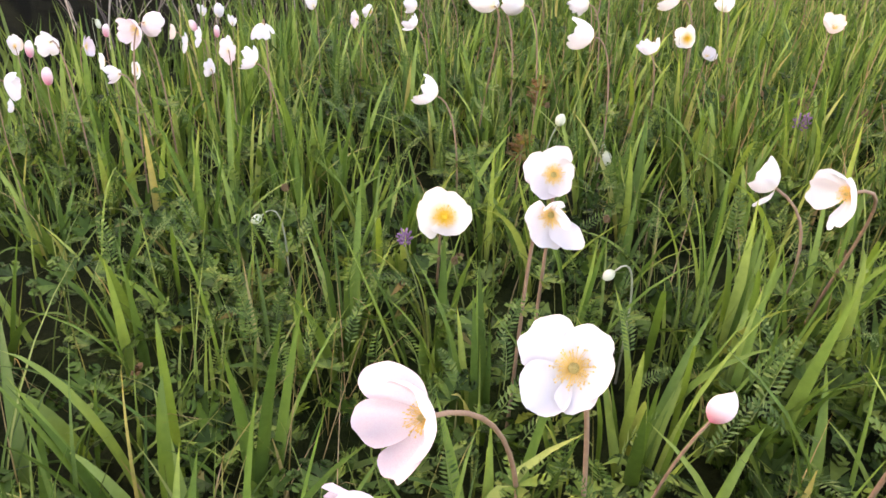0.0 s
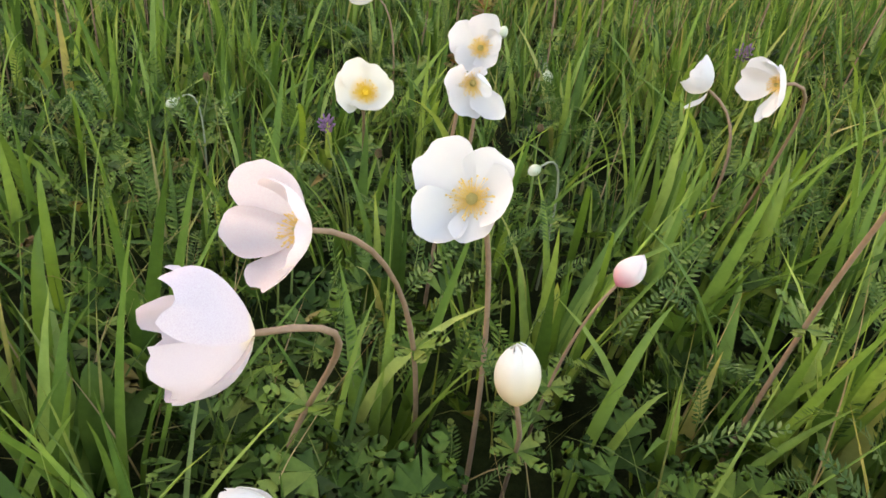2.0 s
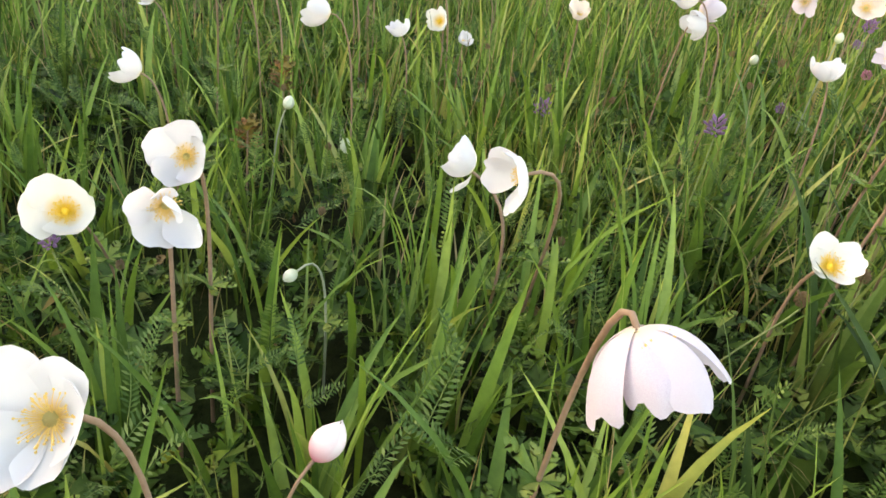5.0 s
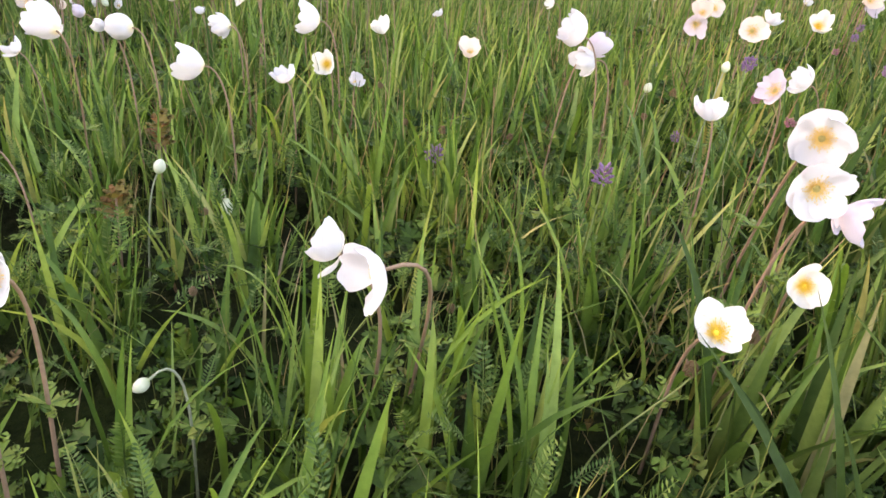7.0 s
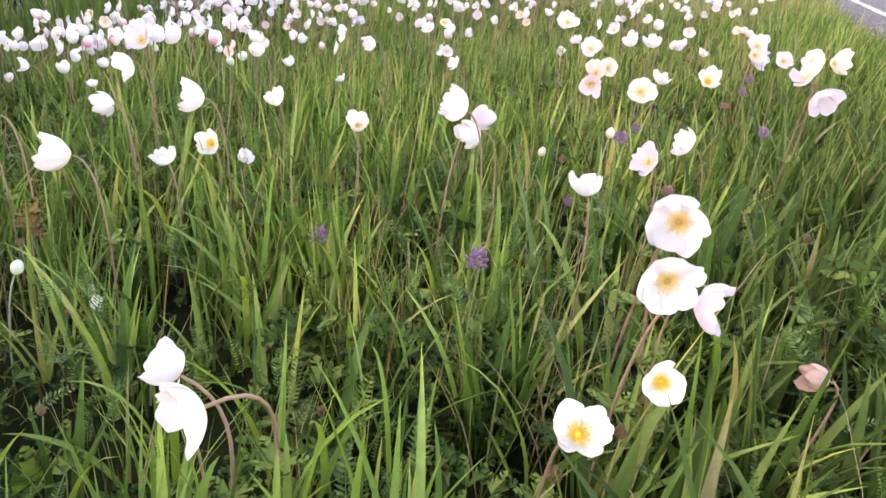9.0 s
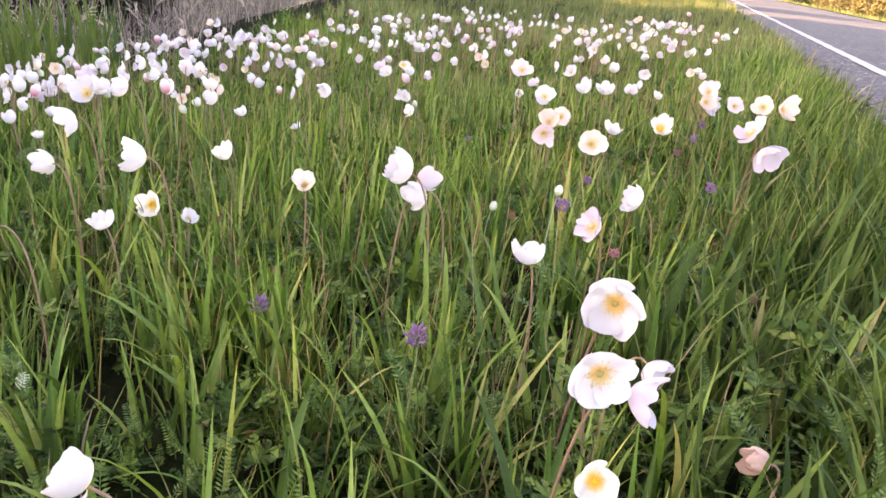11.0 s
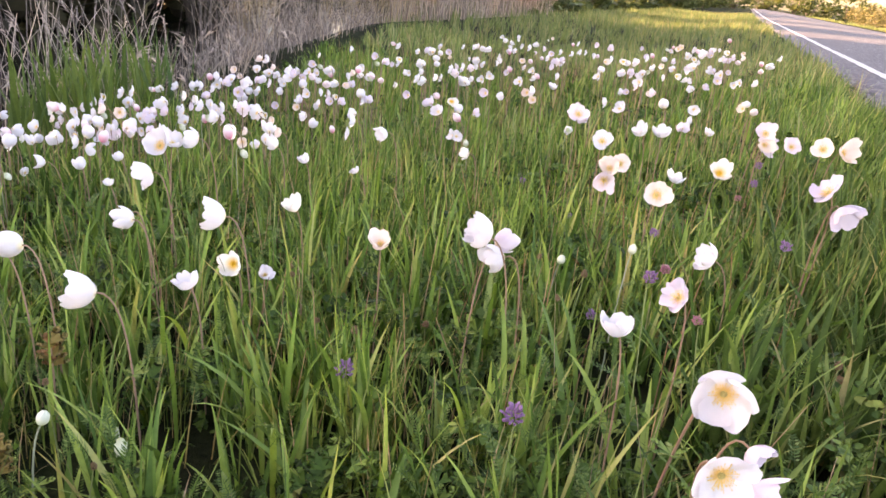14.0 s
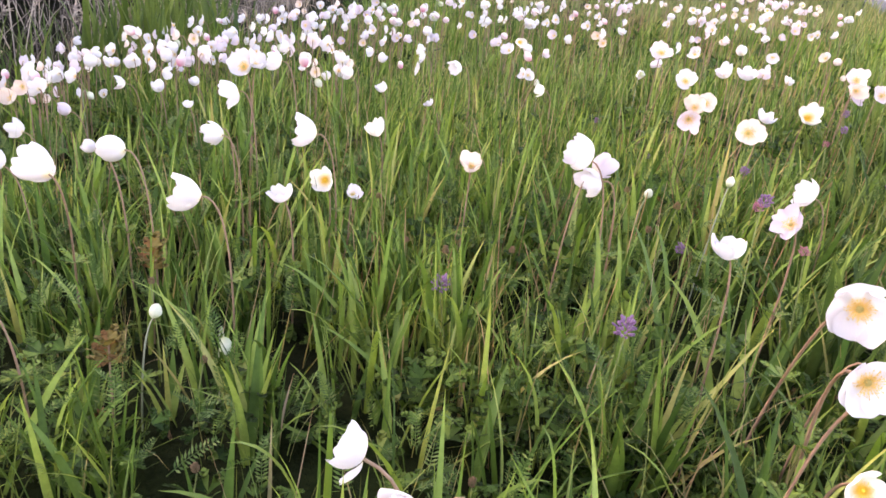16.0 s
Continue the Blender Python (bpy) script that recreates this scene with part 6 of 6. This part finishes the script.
for x, y, z, size in ((-0.994, 0.327, 0.072, 0.020), (-0.30, 1.72, 0.22, 0.020), (-0.21, 1.56, 0.20, 0.022), (-0.42, 1.25, 0.15, 0.018), (-0.63, 1.30, 0.14, 0.018), (-0.78, 1.45, 0.15, 0.020), (0.09, 0.76, 0.23, 0.022), (-0.9, 0.9, 0.12, 0.018), (-0.25, 0.75, 0.13, 0.018), (-0.55, 0.62, 0.1, 0.018), (0.3, 1.45, 0.25, 0.022), (-0.62, 0.35, 0.1, 0.018), (-0.173, 1.588, 0.255, 0.024), (-0.458, 1.446, 0.117, 0.022), (-0.537, 1.278, 0.153, 0.024), (-0.872, 1.591, 0.097, 0.022), (-0.700, 0.800, 0.100, 0.018)):
    stalked("seed_head", (x, y, z), SEED_HEAD, "brown_head", size, "small brown seed head on a green stalk", "seed head", "brown seed heads in the meadow", False)
stalked("seed_head", (0.044, 0.678, 0.217), SEED_HEAD, "brown_head", 0.026, "brown seed head on a slanting pale stalk", "seed head", "brown seed heads in the meadow", False, (-0.08, -0.02))


def russet_plant(x, y, z):
    """A low plant whose leaves have turned reddish, spreading from the top of a short stalk."""
    foot = Vector((x, y, gh(x, y) - 0.01))
    ob = thing("russet_plant", foot, "small plant with fading reddish-brown toothed leaves", "plant")
    top = Vector((0.004, -0.003, z - foot.z))
    v, f = tube(bezier((0, 0, 0), (0, 0, 0.4 * top.z), tuple(top * 0.8), tuple(top), 7), np.linspace(0.0022, 0.0016, 7), 6)
    part("stalk", mesh_data("stalk", v, f, STEM), ob, "reddish stalk")
    for k in range(9):
        m = Matrix.Translation(top * (0.80 + 0.025 * k)) @ Matrix.Rotation(2.4 * k, 4, "Z") @ Matrix.Rotation(rnd.uniform(0.3, 1.0), 4, "X") @ Matrix.Scale(rnd.uniform(0.026, 0.040), 4)
        part("leaf", RUSSET_LEAF, ob, m=m)
    return ob


lv, lf, la = lobed_leaf(3, 1.0, 33, True)
RUSSET_LEAF = mesh_data("leaf", lv, lf, RUSSET_GREEN, la)
russet_plant(-0.845, 0.760, 0.095)
russet_plant(-1.02, 1.02, 0.10)

# ---- single broad grass blades and large leaves that stand out ----


def grass_blade(foot, tip, width):
    """One broad blade from its foot to its tip, arching over at the end."""
    z = gh(*foot) - 0.01
    a = np.array([foot[0], foot[1], z])
    b = np.array(tip)
    line = bezier(a, a + (b - a) * (0.1, 0.1, 0.55), a + (b - a) * (0.55, 0.55, 0.98), b, 9)
    run = np.gradient(line, axis=0)
    flat = np.array([b[0] - a[0], b[1] - a[1], 0.0])
    flat = flat / (np.linalg.norm(flat) + 1e-9)
    turn = rnd.uniform(-0.7, 0.7)
    side = np.array([-flat[1], flat[0], 0]) * math.cos(turn) + flat * math.sin(turn)
    s = np.linspace(0, 1, 9)
    half = 0.5 * width * np.minimum(1.0, 0.55 + 1.4 * s) * np.clip(1.02 - s**2.4, 0.02, 1)
    up = np.cross(run, side)
    up /= np.linalg.norm(up, axis=1)[:, None] + 1e-9
    keel = 0.4 * half[:, None] * up
    v = np.stack([line - half[:, None] * side + keel, line, line + half[:, None] * side + keel], 1) - a
    i, j = np.meshgrid(np.arange(8), np.arange(2), indexing="ij")
    f = np.stack([i * 3 + j, i * 3 + j + 1, (i + 1) * 3 + j + 1, (i + 1) * 3 + j], -1).reshape(-1, 4)
    ob = new("grass_blade", mesh_data("grass_blade", v.reshape(-1, 3), f, BLADE, np.repeat(s, 3)))
    ob.matrix_basis = Matrix.Translation(a)
    return tagged(ob, "broad fresh green grass blade arching over the meadow", "grass", "broad grass blades")


def blade_material():
    m, nodes, links, bsdf = material("broad_blade_green")
    info = nodes.new("ShaderNodeObjectInfo")
    tone = ramp_node(nodes, [(0.0, (0.080, 0.150, 0.030)), (0.5, (0.127, 0.215, 0.042)), (1.0, (0.19, 0.27, 0.06))])
    links.new(info.outputs["Random"], tone.inputs[0])
    n = noise_node(nodes, links, 60.0, 5.0)
    shade = ramp_node(nodes, [(0.3, (0.75, 0.78, 0.7)), (0.7, (1.12, 1.1, 1.1))])
    links.new(n.outputs[0], shade.inputs[0])
    col = mix_colour(nodes, links, 0.7, tone.outputs[0], shade.outputs[0], "MULTIPLY")
    links.new(col, bsdf.inputs["Base Color"])
    bsdf.inputs["Roughness"].default_value = 0.5
    bsdf.inputs["Specular IOR Level"].default_value = 0.25
    bump(nodes, links, bsdf, n.outputs[0], 0.3, 0.001)
    add_translucent(m, nodes, links, bsdf, mix_colour(nodes, links, 1.0, col, (1.35, 1.35, 0.6), "MULTIPLY"), 0.34)
    return m


BLADE = blade_material()
grass_blade((-0.644, -0.108), (-0.746, -0.181, 0.143), 0.014)
grass_blade((-0.612, -0.076), (-0.644, -0.059, 0.185), 0.014)
grass_blade((-0.746, 0.054), (-0.784, 0.028, 0.190), 0.007)
grass_blade((-1.068, 0.025), (-1.099, 0.099, 0.142), 0.010)
grass_blade((-1.175, 0.324), (-1.334, 0.426, 0.138), 0.013)
grass_blade((-0.811, 0.364), (-0.879, 0.438, 0.127), 0.010)
grass_blade((-0.393, 0.660), (-0.408, 0.677, 0.214), 0.012)
grass_blade((-0.266, 0.360), (-0.259, 0.331, 0.180), 0.009)
grass_blade((-0.160, 0.517), (-0.191, 0.561, 0.239), 0.012)
grass_blade((-0.910, 1.927), (-0.823, 1.747, 0.175), 0.020)
grass_blade((-0.916, 1.283), (-0.837, 1.072, 0.173), 0.012)
grass_blade((-0.121, 0.500), (-0.135, 0.489, 0.197), 0.012)
grass_blade((-0.544, -0.119), (-0.585, -0.085, 0.162), 0.017)
grass_blade((-0.303, 0.014), (-0.331, 0.083, 0.172), 0.006)
grass_blade((-0.142, 0.178), (-0.119, 0.223, 0.138), 0.010)
grass_blade((-0.154, 0.165), (-0.152, 0.256, 0.194), 0.013)
grass_blade((-0.312, 0.285), (-0.321, 0.209, 0.173), 0.012)
grass_blade((-0.207, 0.696), (-0.188, 0.611, 0.230), 0.013)
grass_blade((-0.275, 0.534), (-0.271, 0.488, 0.200), 0.012)
grass_blade((-0.825, 0.392), (-0.699, 0.273, 0.149), 0.012)
grass_blade((-1.000, 0.118), (-0.811, 0.045, 0.166), 0.009)
grass_blade((-0.367, 0.470), (-0.337, 0.404, 0.172), 0.012)
grass_blade((-0.482, 0.450), (-0.573, 0.432, 0.183), 0.016)
grass_blade((-0.300, 0.527), (-0.348, 0.577, 0.171), 0.017)
grass_blade((-0.278, 0.529), (-0.269, 0.582, 0.180), 0.016)
grass_blade((-0.176, 0.563), (-0.215, 0.614, 0.208), 0.012)
grass_blade((-0.253, 0.730), (-0.156, 0.730, 0.194), 0.013)
grass_blade((-0.451, 0.714), (-0.513, 0.628, 0.151), 0.013)
grass_blade((-0.641, 1.094), (-0.653, 1.074, 0.154), 0.012)
grass_blade((-0.525, 0.992), (-0.449, 0.866, 0.199), 0.012)
grass_blade((-1.077, 2.481), (-0.986, 2.303, 0.216), 0.010)
grass_blade((-0.224, 1.269), (-0.300, 1.400, 0.257), 0.013)
grass_blade((-0.108, 1.365), (-0.203, 1.454, 0.259), 0.013)
grass_blade((0.193, 1.068), (0.157, 0.914, 0.272), 0.014)
grass_blade((-0.051, 0.652), (-0.098, 0.716, 0.202), 0.009)
grass_blade((0.130, 0.941), (0.082, 0.818, 0.222), 0.013)
grass_blade((-0.785, 1.071), (-0.782, 1.045, 0.180), 0.010)
grass_blade((-0.248, 1.150), (-0.293, 1.070, 0.228), 0.012)
grass_blade((-0.594, 1.130), (-0.511, 1.208, 0.191), 0.014)
grass_blade((-0.099, 1.309), (-0.207, 1.327, 0.228), 0.013)
grass_blade((-0.343, 1.513), (-0.313, 1.418, 0.235), 0.013)
grass_blade((0.368, 1.760), (0.438, 1.863, 0.325), 0.013)
grass_blade((0.406, 1.529), (0.459, 1.587, 0.308), 0.013)
grass_blade((0.425, 1.351), (0.485, 1.441, 0.291), 0.013)
grass_blade((-1.041, 2.267), (-0.961, 2.081, 0.148), 0.013)
grass_blade((-1.049, 2.087), (-0.954, 1.974, 0.099), 0.020)
grass_blade((0.572, 1.712), (0.617, 1.830, 0.348), 0.013)
grass_blade((0.263, 1.491), (0.197, 1.467, 0.297), 0.012)
grass_blade((-0.591, 1.063), (-0.664, 1.125, 0.153), 0.014)
grass_blade((-0.923, 1.201), (-0.899, 1.172, 0.165), 0.012)
grass_blade((-0.499, 0.871), (-0.789, 0.795, 0.030), 0.008)
grass_blade((-0.421, 0.972), (-0.620, 0.969, 0.109), 0.015)
grass_blade((-0.463, 0.660), (-0.573, 0.582, 0.084), 0.018)
grass_blade((-0.255, 0.761), (-0.187, 0.803, 0.121), 0.013)
grass_blade((-0.528, 1.025), (-0.734, 1.243, 0.093), 0.013)
grass_blade((-0.503, 1.015), (-0.519, 1.119, 0.121), 0.014)
grass_blade((-0.195, 1.257), (-0.266, 1.152, 0.181), 0.015)
grass_blade((-0.196, 1.276), (-0.245, 1.374, 0.243), 0.014)
grass_blade((0.004, 1.154), (-0.145, 1.260, 0.245), 0.016)
grass_blade((-0.520, 1.069), (-0.587, 1.204, 0.122), 0.014)
grass_blade((-0.416, 1.083), (-0.501, 1.214, 0.203), 0.012)
grass_blade((-0.282, 0.868), (-0.301, 0.998, 0.147), 0.017)
grass_blade((-0.391, 1.729), (-0.363, 1.598, 0.179), 0.014)
grass_blade((-0.090, 1.202), (-0.241, 1.447, 0.254), 0.016)
grass_blade((0.191, 1.168), (0.163, 1.081, 0.233), 0.015)
grass_blade((-0.313, 0.747), (-0.400, 0.629, 0.225), 0.014)
grass_blade((-0.449, -0.131), (-0.670, -0.066, 0.082), 0.016)
grass_blade((-0.128, 0.696), (-0.176, 0.711, 0.272), 0.013)
grass_blade((-0.741, -0.198), (-0.972, -0.134, 0.036), 0.020)
grass_blade((-0.735, -0.129), (-0.819, -0.171, 0.035), 0.018)



def big_leaf(root, tip, width, parent):
    """A broad oval leaf with a sunken midrib and wavy margin."""
    a, b = np.zeros(3), np.array(tip) - np.array(root)
    line = bezier(a, b * (0.2, 0.2, 0.5), b * (0.6, 0.6, 0.95), b, 10)
    s, u = np.linspace(0, 1, 10), np.linspace(-1, 1, 7)
    flat = np.array([b[0], b[1], 0.0]) / (np.linalg.norm(b[:2]) + 1e-9)
    side = np.array([-flat[1], flat[0], 0])
    half = 0.5 * width * np.sin(np.pi * np.clip(0.04 + 0.93 * s**0.85, 0, 1)) ** 0.8
    up = np.cross(np.gradient(line, axis=0), side)
    up /= np.linalg.norm(up, axis=1)[:, None] + 1e-9
    lift = 0.22 * half[:, None] * np.abs(u)[None] + 0.05 * width * np.sin(11 * s)[:, None] * u[None] ** 2
    v = line[:, None] + half[:, None, None] * u[None, :, None] * side + lift[:, :, None] * np.abs(up)[:, None]
    i, j = np.meshgrid(np.arange(9), np.arange(6), indexing="ij")
    f = np.stack([i * 7 + j, i * 7 + j + 1, (i + 1) * 7 + j + 1, (i + 1) * 7 + j], -1).reshape(-1, 4)
    return part("leaf", mesh_data("leaf", v.reshape(-1, 3), f, DOCK, np.repeat(s, 7)), parent)


def dock_plant(x, y, tips):
    root = (x, y, gh(x, y) - 0.01)
    ob = thing("dock_plant", root, "low plant with broad oval green leaves in the grass", "plant", "broad-leaved plants")
    for tip, width in tips:
        big_leaf(root, tip, width, ob)
    return ob


dock_plant(-0.458, -0.122, [((-0.519, -0.085, 0.05), 0.03), ((-0.499, -0.056, 0.023), 0.028), ((-0.496, -0.139, 0.024), 0.026), ((-0.445, -0.097, 0.01), 0.026)])
dock_plant(0.097, 0.588, [((0.018, 0.532, 0.115), 0.028), ((0.113, 0.61, 0.116), 0.032), ((0.069, 0.604, 0.101), 0.028), ((0.032, 0.506, 0.066), 0.026)])
dock_plant(-0.329, 1.277, [((-0.383, 1.263, 0.027), 0.024), ((-0.304, 1.289, 0.046), 0.026), ((-0.372, 1.312, 0.039), 0.022), ((-0.259, 1.237, 0.03), 0.022)])
dock_plant(-0.302, 1.202, [((-0.325, 1.143, 0.024), 0.022), ((-0.272, 1.193, 0.039), 0.024), ((-0.317, 1.222, 0.034), 0.02)])
dock_plant(0.170, 0.964, [((0.18, 0.905, 0.115), 0.03), ((0.126, 0.864, 0.107), 0.026), ((0.153, 0.934, 0.111), 0.024)])
dock_plant(-0.456, -0.111, (((-0.494, -0.095, 0.072), 0.034), ((-0.479, -0.050, 0.028), 0.026)))
